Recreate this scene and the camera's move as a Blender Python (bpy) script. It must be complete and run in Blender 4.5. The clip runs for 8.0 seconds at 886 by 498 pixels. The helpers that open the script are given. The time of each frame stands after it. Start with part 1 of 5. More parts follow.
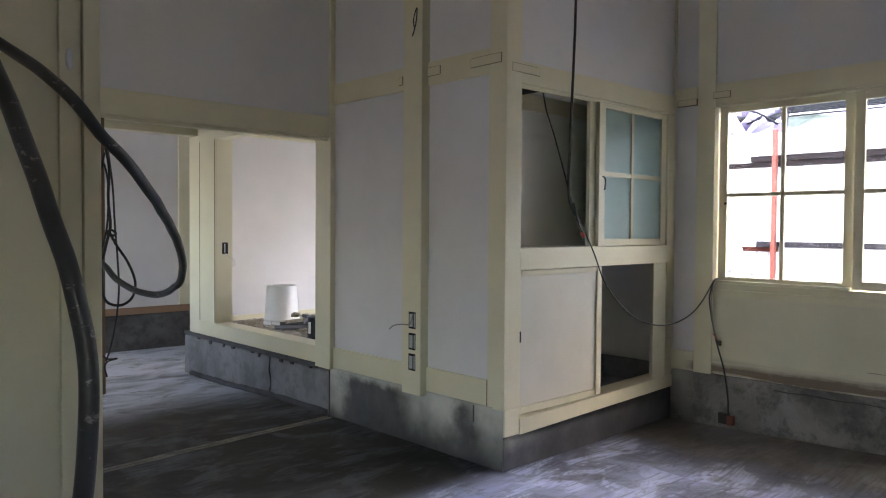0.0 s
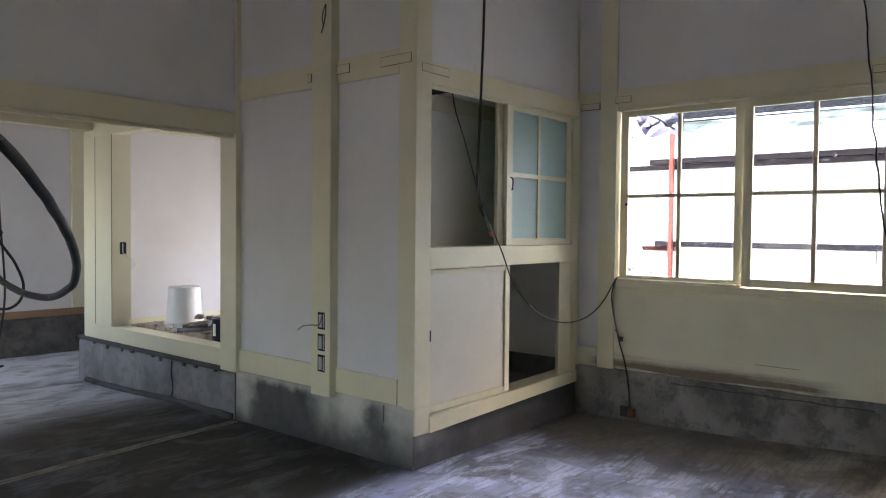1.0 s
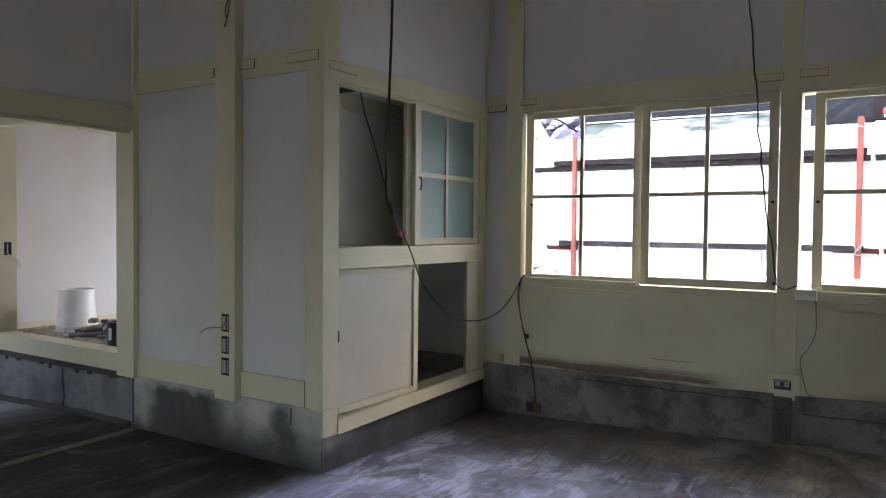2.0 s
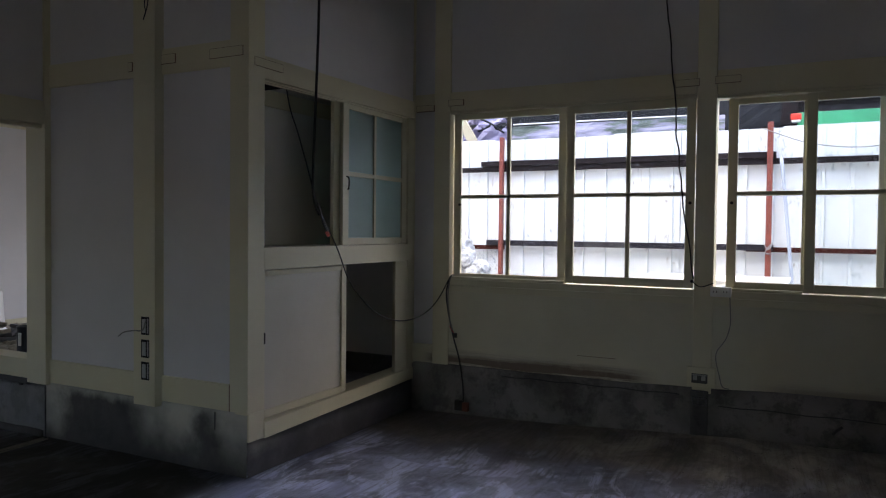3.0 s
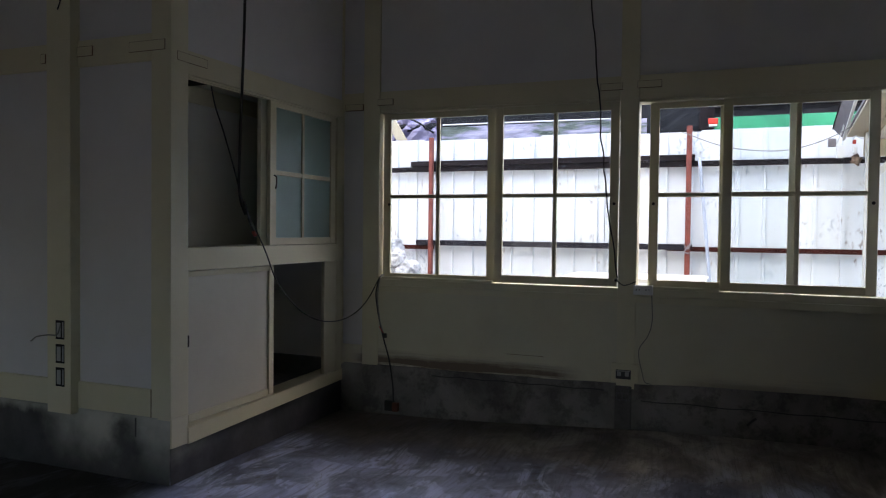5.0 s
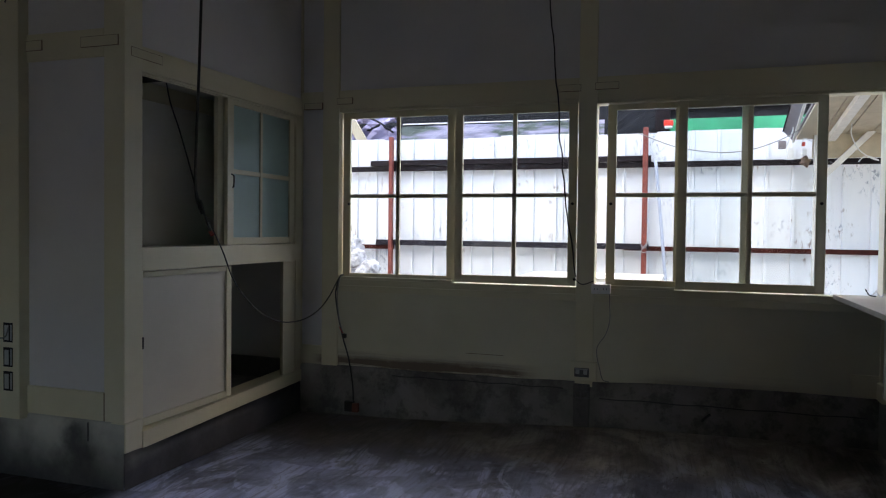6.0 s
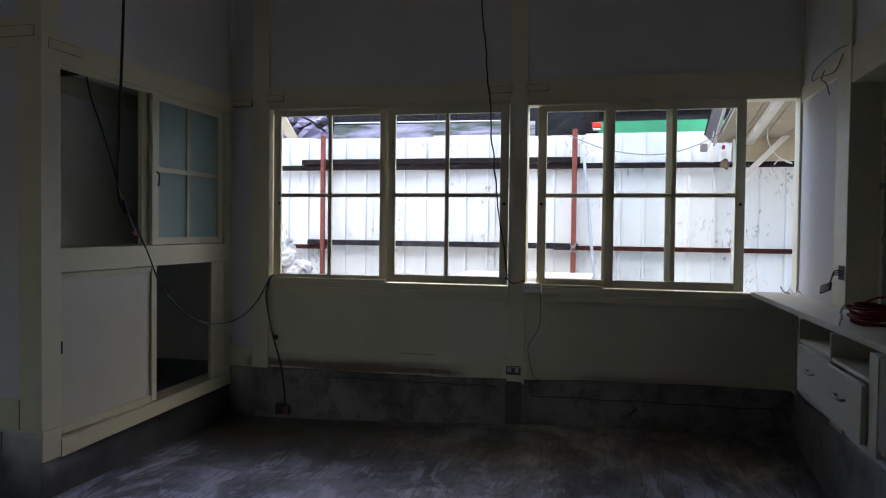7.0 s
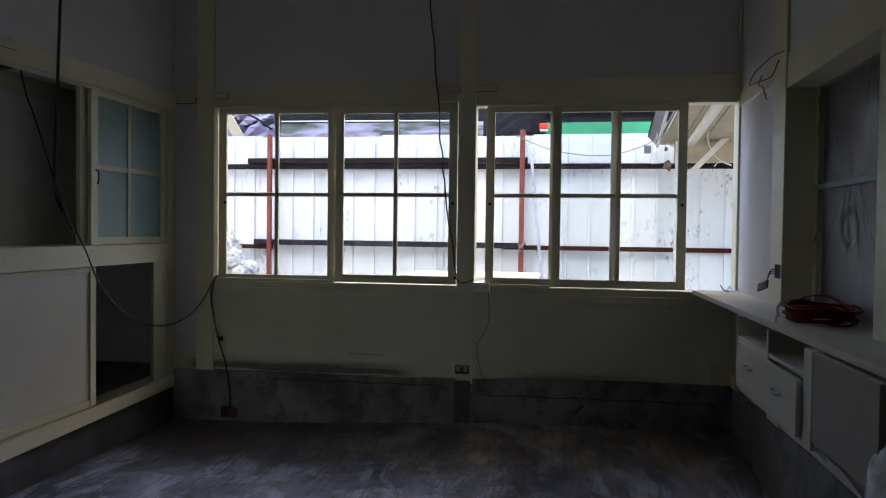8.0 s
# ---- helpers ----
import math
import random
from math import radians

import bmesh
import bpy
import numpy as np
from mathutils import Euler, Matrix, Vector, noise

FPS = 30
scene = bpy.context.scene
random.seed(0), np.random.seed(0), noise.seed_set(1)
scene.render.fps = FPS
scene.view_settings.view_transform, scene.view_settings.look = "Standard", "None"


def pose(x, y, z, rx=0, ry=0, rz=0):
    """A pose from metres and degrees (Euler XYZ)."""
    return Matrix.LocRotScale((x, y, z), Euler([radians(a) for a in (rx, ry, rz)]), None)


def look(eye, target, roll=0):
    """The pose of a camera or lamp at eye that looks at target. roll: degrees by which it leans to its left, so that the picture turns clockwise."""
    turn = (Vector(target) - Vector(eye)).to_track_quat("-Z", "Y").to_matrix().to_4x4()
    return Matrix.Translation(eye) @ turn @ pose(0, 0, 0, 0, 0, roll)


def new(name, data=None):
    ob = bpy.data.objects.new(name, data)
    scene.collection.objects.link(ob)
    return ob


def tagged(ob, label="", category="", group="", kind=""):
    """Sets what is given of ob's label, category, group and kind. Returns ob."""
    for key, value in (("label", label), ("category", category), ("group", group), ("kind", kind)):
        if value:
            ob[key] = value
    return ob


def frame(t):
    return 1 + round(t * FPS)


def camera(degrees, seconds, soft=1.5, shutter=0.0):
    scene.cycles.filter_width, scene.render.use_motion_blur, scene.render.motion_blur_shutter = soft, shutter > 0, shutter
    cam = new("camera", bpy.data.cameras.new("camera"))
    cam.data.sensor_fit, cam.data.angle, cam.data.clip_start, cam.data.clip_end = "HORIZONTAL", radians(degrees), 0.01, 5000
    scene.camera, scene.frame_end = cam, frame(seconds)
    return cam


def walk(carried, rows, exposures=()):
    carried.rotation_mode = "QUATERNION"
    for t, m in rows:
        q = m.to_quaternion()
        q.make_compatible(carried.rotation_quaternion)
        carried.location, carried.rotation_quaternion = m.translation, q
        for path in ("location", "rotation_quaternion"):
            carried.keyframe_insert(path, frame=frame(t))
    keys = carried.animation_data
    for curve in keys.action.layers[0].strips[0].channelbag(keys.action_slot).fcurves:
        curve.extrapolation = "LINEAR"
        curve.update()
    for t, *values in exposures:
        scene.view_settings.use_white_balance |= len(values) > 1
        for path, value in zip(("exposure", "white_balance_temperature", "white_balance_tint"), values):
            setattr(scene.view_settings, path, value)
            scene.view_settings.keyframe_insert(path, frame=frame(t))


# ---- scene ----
# A camera on a tripod turns where it stands, in a half-stripped wooden house.
EYE = 1.5
cam = camera(62.11, 8.0, soft=1.15)
# seconds, yaw, pitch, roll
PATH = [
    (0.0, -43.128, -1.648, -0.419),
    (0.5, -45.718, -1.648, -0.467),
    (1.0, -50.128, -1.623, -0.539),
    (1.5, -53.847, -1.608, -0.578),
    (3.0, -62.81, -1.548, -0.605),
    (3.5, -64.553, -1.537, -0.607),
    (4.0, -66.017, -1.536, -0.591),
    (4.5, -67.153, -1.517, -0.632),
    (6.0, -71.382, -1.486, -0.666),
    (6.5, -73.738, -1.48, -0.707),
    (7.0, -76.609, -1.447, -0.693),
    (7.5, -78.824, -1.435, -0.73),
    (8.0, -80.597, -1.418, -0.733),
]
EXPOSURES = [(0.0, 4.50, 7450, 15), (1.6, 4.42, 7350, 15), (2.8, 2.86, 7050, 15.5), (3.5, 2.68, 7000, 15), (8.0, 2.50, 6950, 13.5)]
walk(cam, [(t, pose(0, 0, EYE, 90 + pitch, roll, yaw)) for t, yaw, pitch, roll in PATH], EXPOSURES)

# ---- light ----
world = bpy.data.worlds.new("overcast_sky")
scene.world = world
world.use_nodes = True
wn = world.node_tree
sky = wn.nodes.new("ShaderNodeTexSky")
sky.sky_type = "NISHITA"
sky.sun_disc = False
sky.sun_elevation, sky.sun_rotation = radians(58), radians(110)
sky.air_density, sky.dust_density = 1.0, 2.0
wn.links.new(sky.outputs[0], wn.nodes["Background"].inputs[0])
wn.nodes["Background"].inputs[1].default_value = 0.15

sun = new("sun", bpy.data.lights.new("sun", "SUN"))
sun.data.energy, sun.data.angle, sun.data.color = 0.7, radians(40), (1.0, 0.96, 0.9)
sun.matrix_world = look((0, 0, 20), (6, -2.5, 9))


def window_light(name, eye, target, w, h, watts, color=(0.86, 0.92, 1.0)):
    lamp = new(name, bpy.data.lights.new(name, "AREA"))
    lamp.data.shape, lamp.data.size, lamp.data.size_y = "RECTANGLE", w, h
    lamp.data.energy, lamp.data.color = watts, color
    lamp.matrix_world = look(eye, target)
    return lamp


# sky light in unseen openings: windows inferred from lit walls, rear doorway added
window_light("added_rear_light", (-2.36, 3.45, 1.05), (3, 3.7, 0.9), 0.85, 1.9, 0.02, (1.0, 0.97, 0.93))
window_light("raised_room_window_light", (5.44, 5.75, 1.3), (3.6, 6.6, 1.0), 1.05, 1.1, 0.5, (0.76, 0.85, 1.0))
window_light("far_room_window_light", (0.5, 8.2, 1.3), (3.2, 8.0, 0.0), 1.2, 1.0, 0.65)


# ---- materials ----
def mat(name):
    m = bpy.data.materials.new(name)
    m.use_nodes = True
    n, l = m.node_tree.nodes, m.node_tree.links
    return m, n, l, n["Principled BSDF"]


def ramp(n, l, fac, stops):
    r = n.new("ShaderNodeValToRGB")
    e = r.color_ramp.elements
    while len(e) < len(stops):
        e.new(0.5)
    for k, (p, c) in enumerate(stops):
        e[k].position = p
        e[k].color = (*c, 1) if len(c) == 3 else (c[0], c[0], c[0], 1)
    l.new(fac, r.inputs[0])
    return r.outputs[0]


def noise_node(n, l, scale, detail=4, rough=0.55, stretch=None, distort=0.0):
    t = n.new("ShaderNodeTexNoise")
    t.inputs["Scale"].default_value, t.inputs["Detail"].default_value = scale, detail
    t.inputs["Roughness"].default_value, t.inputs["Distortion"].default_value = rough, distort
    co = n.new("ShaderNodeNewGeometry").outputs["Position"]
    if stretch:
        mp = n.new("ShaderNodeMapping")
        mp.inputs["Scale"].default_value = stretch
        l.new(co, mp.inputs[0])
        co = mp.outputs[0]
    l.new(co, t.inputs["Vector"])
    return t.outputs["Fac"]


def mix(n, l, fac, a, b, kind="MIX"):
    m = n.new("ShaderNodeMix")
    m.data_type, m.blend_type = "RGBA", kind
    for socket, value in ((m.inputs[0], fac), (m.inputs[6], a), (m.inputs[7], b)):
        if isinstance(value, (int, float)):
            socket.default_value = value
        elif isinstance(value, tuple):
            socket.default_value = (*value, 1)
        else:
            l.new(value, socket)
    return m.outputs[2]


def math_node(n, l, op, a, b=0.0, clamp=False):
    m = n.new("ShaderNodeMath")
    m.operation, m.use_clamp = op, clamp
    for socket, value in zip(m.inputs, (a, b)):
        if isinstance(value, (int, float)):
            socket.default_value = value
        else:
            l.new(value, socket)
    return m.outputs[0]


def bump(n, l, bsdf, height, strength, distance=0.01):
    b = n.new("ShaderNodeBump")
    b.inputs["Strength"].default_value, b.inputs["Distance"].default_value = strength, distance
    l.new(height, b.inputs["Height"])
    l.new(b.outputs[0], bsdf.inputs["Normal"])


def position(n, l, axis):
    s = n.new("ShaderNodeSeparateXYZ")
    l.new(n.new("ShaderNodeNewGeometry").outputs["Position"], s.inputs[0])
    return s.outputs[axis]


def band(n, l, value, a, b, c, d):
    """Rises from a to b, falls from c to d."""
    up = n.new("ShaderNodeMapRange")
    up.interpolation_type = "SMOOTHSTEP"
    up.inputs[1].default_value, up.inputs[2].default_value = a, b
    l.new(value, up.inputs[0])
    down = n.new("ShaderNodeMapRange")
    down.interpolation_type = "SMOOTHSTEP"
    down.inputs[1].default_value, down.inputs[2].default_value = d, c
    l.new(value, down.inputs[0])
    return math_node(n, l, "MULTIPLY", up.outputs[0], down.outputs[0])


def painted(name, colour, dirt, rough=0.5, relief=0.15, grain=(3, 3, 3), amount=0.5):
    m, n, l, b = mat(name)
    big = noise_node(n, l, 1.7, 5, 0.6)
    fine = noise_node(n, l, 14, 6, 0.6, grain)
    tone = ramp(n, l, big, [(0.3, tuple(c * 0.90 for c in colour)), (0.72, colour)])
    spots = ramp(n, l, noise_node(n, l, 6, 8, 0.72), [(0.60, (0,)), (0.76, (1,))])
    l.new(mix(n, l, math_node(n, l, "MULTIPLY", spots, amount), tone, dirt), b.inputs["Base Color"])
    b.inputs["Roughness"].default_value = rough
    bump(n, l, b, fine, relief, 0.004)
    return m


CREAM = painted("cream_paint", (0.75, 0.70, 0.505), (0.60, 0.55, 0.40), 0.45, 0.25, (1, 1, 0.15), 0.25)
CREAM_RAIL = painted("cream_paint_rail", (0.73, 0.68, 0.48), (0.58, 0.53, 0.38), 0.45, 0.25, (0.2, 0.2, 1), 0.25)
PLASTER = painted("white_plaster", (0.74, 0.725, 0.715), (0.66, 0.64, 0.62), 0.85, 0.2, (1, 1, 1), 0.25)
WHITE_PAINT = painted("white_cabinet_paint", (0.69, 0.655, 0.54), (0.57, 0.53, 0.42), 0.5, 0.12, (1, 1, 0.3), 0.3)
DARK_WOOD = painted("raw_wood", (0.20, 0.12, 0.07), (0.10, 0.06, 0.04), 0.8, 0.5, (0.3, 0.3, 4))
DULL_BOARD = painted("dull_dark_board", (0.36, 0.325, 0.265), (0.24, 0.21, 0.17), 0.7, 0.3, (0.4, 0.4, 3))
# unseen ceiling: this pale yellow is chosen to bounce warm light
CEILING_BOUNCE = painted("warm_bounce_ceiling", (0.78, 0.68, 0.52), (0.4, 0.3, 0.2), 0.7, 0.3, (0.3, 4, 4))
BOARD_BROWN = painted("brown_board", (0.34, 0.21, 0.13), (0.2, 0.12, 0.08), 0.75, 0.4, (0.5, 4, 4))


def concrete(name, dark, light, haze=None, stain=0.35):
    """Bare mortar, mottled; haze: paint spray drifted on it, as a list of (axis, a, b, c, d) bands."""
    m, n, l, b = mat(name)
    big = noise_node(n, l, 1.6, 6, 0.62, None, 0.6)
    mid = noise_node(n, l, 7, 8, 0.7)
    col = ramp(n, l, big, [(0.34, dark), (0.52, tuple((d + c) / 2 for d, c in zip(dark, light))), (0.72, light)])
    blots = ramp(n, l, mid, [(0.40, (1,)), (0.52, (0,))])
    col = mix(n, l, math_node(n, l, "MULTIPLY", blots, stain), col, tuple(c * 0.35 for c in dark))
    for axis, a, bb, c, d, z0, z1, power in haze or ():
        drift = math_node(n, l, "MULTIPLY", math_node(n, l, "SUBTRACT", noise_node(n, l, 3.4, 5, 0.6), 0.5), 0.42)
        along = band(n, l, math_node(n, l, "ADD", position(n, l, axis), drift), a - 0.05, bb + 0.04, c - 0.04, d + 0.05)
        up = n.new("ShaderNodeMapRange")
        up.interpolation_type = "SMOOTHSTEP"
        up.inputs[1].default_value, up.inputs[2].default_value = z0, z1
        l.new(math_node(n, l, "ADD", position(n, l, 2), math_node(n, l, "MULTIPLY", drift, 0.6)), up.inputs[0])
        f = math_node(n, l, "MULTIPLY", along, up.outputs[0])
        f = math_node(n, l, "MULTIPLY", f, ramp(n, l, noise_node(n, l, 3.0, 4), [(0.25, (0.45,)), (0.6, (1,))]))
        f = math_node(n, l, "MULTIPLY", f, power, True)
        col = mix(n, l, f, col, (0.60, 0.585, 0.51))
    l.new(col, b.inputs["Base Color"])
    l.new(ramp(n, l, mid, [(0.3, (0.55,)), (0.7, (0.9,))]), b.inputs["Roughness"])
    bump(n, l, b, noise_node(n, l, 24, 9, 0.7), 0.5, 0.006)
    return m


CONC_BLOCK = concrete("mortar_base_sprayed", (0.036, 0.036, 0.036), (0.10, 0.10, 0.098),
                      [(1, 2.7, 3.02, 3.14, 3.32, -0.02, 0.33, 1.0), (1, 3.38, 3.52, 3.84, 4.02, 0.0, 0.36, 1.0),
                       (1, 4.62, 4.78, 4.94, 5.2, -0.05, 0.3, 0.9), (1, 2.9, 3.2, 5.0, 5.3, 0.31, 0.385, 0.8)])
CONC_CAB = concrete("mortar_base_cabinet", (0.035, 0.037, 0.042), (0.10, 0.105, 0.115),
                    [(0, 3.3, 3.4, 3.45, 3.75, 0.12, 0.25, 0.5)])
CONC_WIN = concrete("mortar_base_window", (0.10, 0.094, 0.090), (0.31, 0.293, 0.278),
                    [(1, 2.75, 2.95, 3.1, 3.2, 0.0, 0.4, 0.5)], 0.55)
CONC_FAR = concrete("mortar_base_far", (0.14, 0.14, 0.14), (0.31, 0.31, 0.315), None, 0.38)
MORTAR_BACK = concrete("mortar_base_back", (0.06, 0.06, 0.058), (0.17, 0.168, 0.16), None, 0.5)
MORTAR_DARK = concrete("fresh_mortar", (0.04, 0.04, 0.04), (0.10, 0.10, 0.10))


def floor_material():
    """Power-trowelled concrete: soft grey clouds, limed smears with crisp edges, fans of trowel scratches; light
    painted in.
    """
    m, n, l, b = mat("trowelled_concrete_floor")
    swirl = noise_node(n, l, 0.9, 5, 0.6, None, 1.6)

    # slow bends, so that the trowel's strokes run in arcs
    bend = n.new("ShaderNodeTexNoise")
    bend.inputs["Scale"].default_value, bend.inputs["Detail"].default_value = 0.75, 1.0
    l.new(n.new("ShaderNodeNewGeometry").outputs["Position"], bend.inputs["Vector"])
    grow, bent = n.new("ShaderNodeVectorMath"), n.new("ShaderNodeVectorMath")
    grow.operation, bent.operation = "SCALE", "ADD"
    grow.inputs["Scale"].default_value = 0.30
    l.new(bend.outputs["Color"], grow.inputs[0])
    l.new(grow.outputs[0], bent.inputs[0])
    l.new(n.new("ShaderNodeNewGeometry").outputs["Position"], bent.inputs[1])

    def rubbed(angle, scale, stretch, distort, detail=8, rough=0.62):
        spin = n.new("ShaderNodeMapping")
        spin.inputs["Rotation"].default_value = (0, 0, radians(angle))
        spin.inputs["Scale"].default_value = (1, stretch, 1)
        l.new(bent.outputs[0], spin.inputs[0])
        t = n.new("ShaderNodeTexNoise")
        t.inputs["Scale"].default_value, t.inputs["Detail"].default_value = scale, detail
        t.inputs["Roughness"].default_value, t.inputs["Distortion"].default_value = rough, distort
        l.new(spin.outputs[0], t.inputs["Vector"])
        return t.outputs["Fac"]
    choose = ramp(n, l, noise_node(n, l, 1.1, 2, 0.5, None, 1.2), [(0.47, (0,)), (0.53, (1,))])
    turned = ramp(n, l, noise_node(n, l, 1.4, 2, 0.5, None, 1.6), [(0.54, (0,)), (0.57, (1,))])
    smear = mix(n, l, choose, rubbed(28, 2.0, 2.0, 0.7), rubbed(-42, 2.2, 1.8, 0.7))
    scratch = mix(n, l, choose, rubbed(40, 2.6, 17.0, 0.15, 4), rubbed(-30, 2.9, 16.0, 0.15, 4))
    scratch = mix(n, l, turned, scratch, rubbed(88, 2.4, 18.0, 0.15, 4))
    fine = noise_node(n, l, 42, 8, 0.72)
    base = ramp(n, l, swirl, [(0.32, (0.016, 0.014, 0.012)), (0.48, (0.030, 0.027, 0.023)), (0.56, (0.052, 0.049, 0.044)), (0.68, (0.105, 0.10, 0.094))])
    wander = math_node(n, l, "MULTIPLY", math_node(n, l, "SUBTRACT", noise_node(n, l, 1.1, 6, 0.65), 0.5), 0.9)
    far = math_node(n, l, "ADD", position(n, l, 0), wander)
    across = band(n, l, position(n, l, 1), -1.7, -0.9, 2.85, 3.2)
    # window light painted into the floor as a pale bluish zone
    window_lit = math_node(n, l, "MULTIPLY", band(n, l, far, 0.6, 2.0, 4.20, 4.75), across)
    # brown strip along the window wall, outside the painted window light
    strip = math_node(n, l, "MULTIPLY", band(n, l, far, 4.20, 4.75, 7.0, 8.0), across)
    earth = ramp(n, l, noise_node(n, l, 2.4, 7, 0.65, (1, 1.3, 1), 0.5), [(0.36, (0.095, 0.083, 0.072)), (0.50, (0.21, 0.187, 0.163)), (0.64, (0.42, 0.385, 0.34))])
    # the wall's shade put in as darker brown towards the cabinet
    dusky = band(n, l, math_node(n, l, "ADD", position(n, l, 1), wander), 0.9, 2.0, 4.0, 5.0)
    earth = mix(n, l, math_node(n, l, "MULTIPLY", dusky, 0.65), earth, (0.055, 0.050, 0.046))
    base = mix(n, l, strip, base, earth)
    base = mix(n, l, math_node(n, l, "MULTIPLY", window_lit, 0.85), base, (0.31, 0.35, 0.53))
    # pale lime past the partition, brightened in colour for light from the left
    lit_lime = math_node(n, l, "MULTIPLY", band(n, l, position(n, l, 1), 5.5, 6.6, 8.8, 9.2), ramp(n, l, noise_node(n, l, 1.3, 5, 0.6, (1, 2, 1), 0.6), [(0.36, (0.25,)), (0.55, (1,))]))
    base = mix(n, l, math_node(n, l, "MULTIPLY", lit_lime, 0.9), base, (0.56, 0.59, 0.66))
    cloud = ramp(n, l, noise_node(n, l, 2.3, 7, 0.66, None, 0.6), [(0.36, (0.38,)), (0.58, (1.25,))])
    base = mix(n, l, window_lit, base, mix(n, l, 1.0, base, cloud, "MULTIPLY"))
    rubbed_zone = math_node(n, l, "MAXIMUM", window_lit, strip)
    lines = ramp(n, l, scratch, [(0.34, (0.45,)), (0.46, (1.0,)), (0.60, (1.25,))])
    base = mix(n, l, math_node(n, l, "ADD", math_node(n, l, "MULTIPLY", rubbed_zone, 0.34), 0.10), base, lines, "MULTIPLY")
    # limed smears in crisp patches, bluish and strongest where window light is painted
    scum = ramp(n, l, smear, [(0.475, (0,)), (0.525, (0.22,)), (0.535, (0.55,)), (0.65, (1.0,))])
    scum = math_node(n, l, "MULTIPLY", scum, ramp(n, l, scratch, [(0.40, (0.25,)), (0.52, (1,))]))
    amount = math_node(n, l, "ADD", math_node(n, l, "MULTIPLY", window_lit, 0.86), 0.10)
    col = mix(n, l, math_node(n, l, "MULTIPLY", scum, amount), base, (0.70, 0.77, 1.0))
    # darker worn islands with a hard rim
    worn = ramp(n, l, noise_node(n, l, 3.2, 8, 0.70, (1, 1.6, 1), 0.5), [(0.565, (0,)), (0.585, (0.6,)), (0.70, (1,))])
    col = mix(n, l, math_node(n, l, "MULTIPLY", worn, 0.55), col, (0.065, 0.064, 0.068))
    specks = ramp(n, l, noise_node(n, l, 48, 2, 0.5), [(0.70, (0,)), (0.73, (1,))])
    col = mix(n, l, math_node(n, l, "MULTIPLY", specks, 0.8), col, (0.02, 0.018, 0.016))
    l.new(col, b.inputs["Base Color"])
    l.new(mix(n, l, rubbed_zone, (0.72, 0.72, 0.72), ramp(n, l, smear, [(0.35, (0.32,)), (0.65, (0.52,))])), b.inputs["Roughness"])
    h = mix(n, l, 0.12, mix(n, l, math_node(n, l, "MULTIPLY", rubbed_zone, 0.6), smear, scratch), fine)
    bump(n, l, b, h, 0.5, 0.012)
    return m


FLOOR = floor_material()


def plain(name, colour, rough=0.5, metal=0.0, vary=0.15, scale=8, relief=0.1):
    m, n, l, b = mat(name)
    t = noise_node(n, l, scale, 6, 0.65)
    l.new(ramp(n, l, t, [(0.3, tuple(c * (1 - vary) for c in colour)), (0.7, tuple(min(1, c * (1 + vary)) for c in colour))]), b.inputs["Base Color"])
    b.inputs["Roughness"].default_value, b.inputs["Metallic"].default_value = rough, metal
    if relief:
        bump(n, l, b, noise_node(n, l, scale * 6, 5), relief, 0.002)
    return m


WIRE = plain("black_wire", (0.016, 0.016, 0.017), 0.5)
GREY_WIRE = plain("grey_wire", (0.22, 0.215, 0.20), 0.5)
WHITE_WIRE = plain("white_wire", (0.7, 0.7, 0.68), 0.5)
RED_TAPE = plain("red_tape", (0.5, 0.05, 0.03), 0.5)
# near black for the shade inside holes and slots, put on slabs
DARK = plain("dark_void", (0.02, 0.02, 0.02), 0.9)
STEEL = plain("dull_steel", (0.45, 0.45, 0.45), 0.4, 0.9)
BRASS = plain("dark_iron", (0.05, 0.045, 0.04), 0.5, 0.6)
PLASTIC_WHITE = plain("white_plastic", (0.78, 0.78, 0.76), 0.4, 0, 0.05)
PLASTIC_GREY = plain("grey_plastic", (0.42, 0.42, 0.40), 0.45)
RED_CABLE = plain("red_cable", (0.20, 0.008, 0.008), 0.65, 0, 0.3)
RED_CABLE.node_tree.nodes["Principled BSDF"].inputs["Specular IOR Level"].default_value = 0.15
SCORCHED = plain("scorched_grey_plastic", (0.11, 0.11, 0.115), 0.7, 0, 0.6, 60, 0.5)
ORANGE_BOX = plain("orange_box", (0.17, 0.055, 0.035), 0.7)


def chipped(name, colour, fleck, share):
    """Rough steel paint, dull, with pale chips."""
    m, n, l, b = mat(name)
    tone = ramp(n, l, noise_node(n, l, 9, 6, 0.7), [(0.3, tuple(c * 0.5 for c in colour)), (0.7, tuple(c * 1.4 for c in colour))])
    chips = ramp(n, l, noise_node(n, l, 26, 8, 0.75, (1, 0.45, 1.5)), [(share, (0,)), (share + 0.03, (1,))])
    l.new(mix(n, l, math_node(n, l, "MULTIPLY", chips, 0.8), tone, fleck), b.inputs["Base Color"])
    b.inputs["Roughness"].default_value = 0.8
    b.inputs["Specular IOR Level"].default_value = 0.12
    bump(n, l, b, noise_node(n, l, 60, 5), 0.3, 0.002)
    return m


RUBBER = chipped("black_hose_rubber", (0.034, 0.036, 0.040), (0.24, 0.24, 0.23), 0.60)
RUBBER.node_tree.nodes["Principled BSDF"].inputs["Roughness"].default_value = 0.36
RUBBER.node_tree.nodes["Principled BSDF"].inputs["Specular IOR Level"].default_value = 0.5
RAIL_BLACK = chipped("black_steel_rail", (0.017, 0.013, 0.014), (0.13, 0.135, 0.155), 0.585)
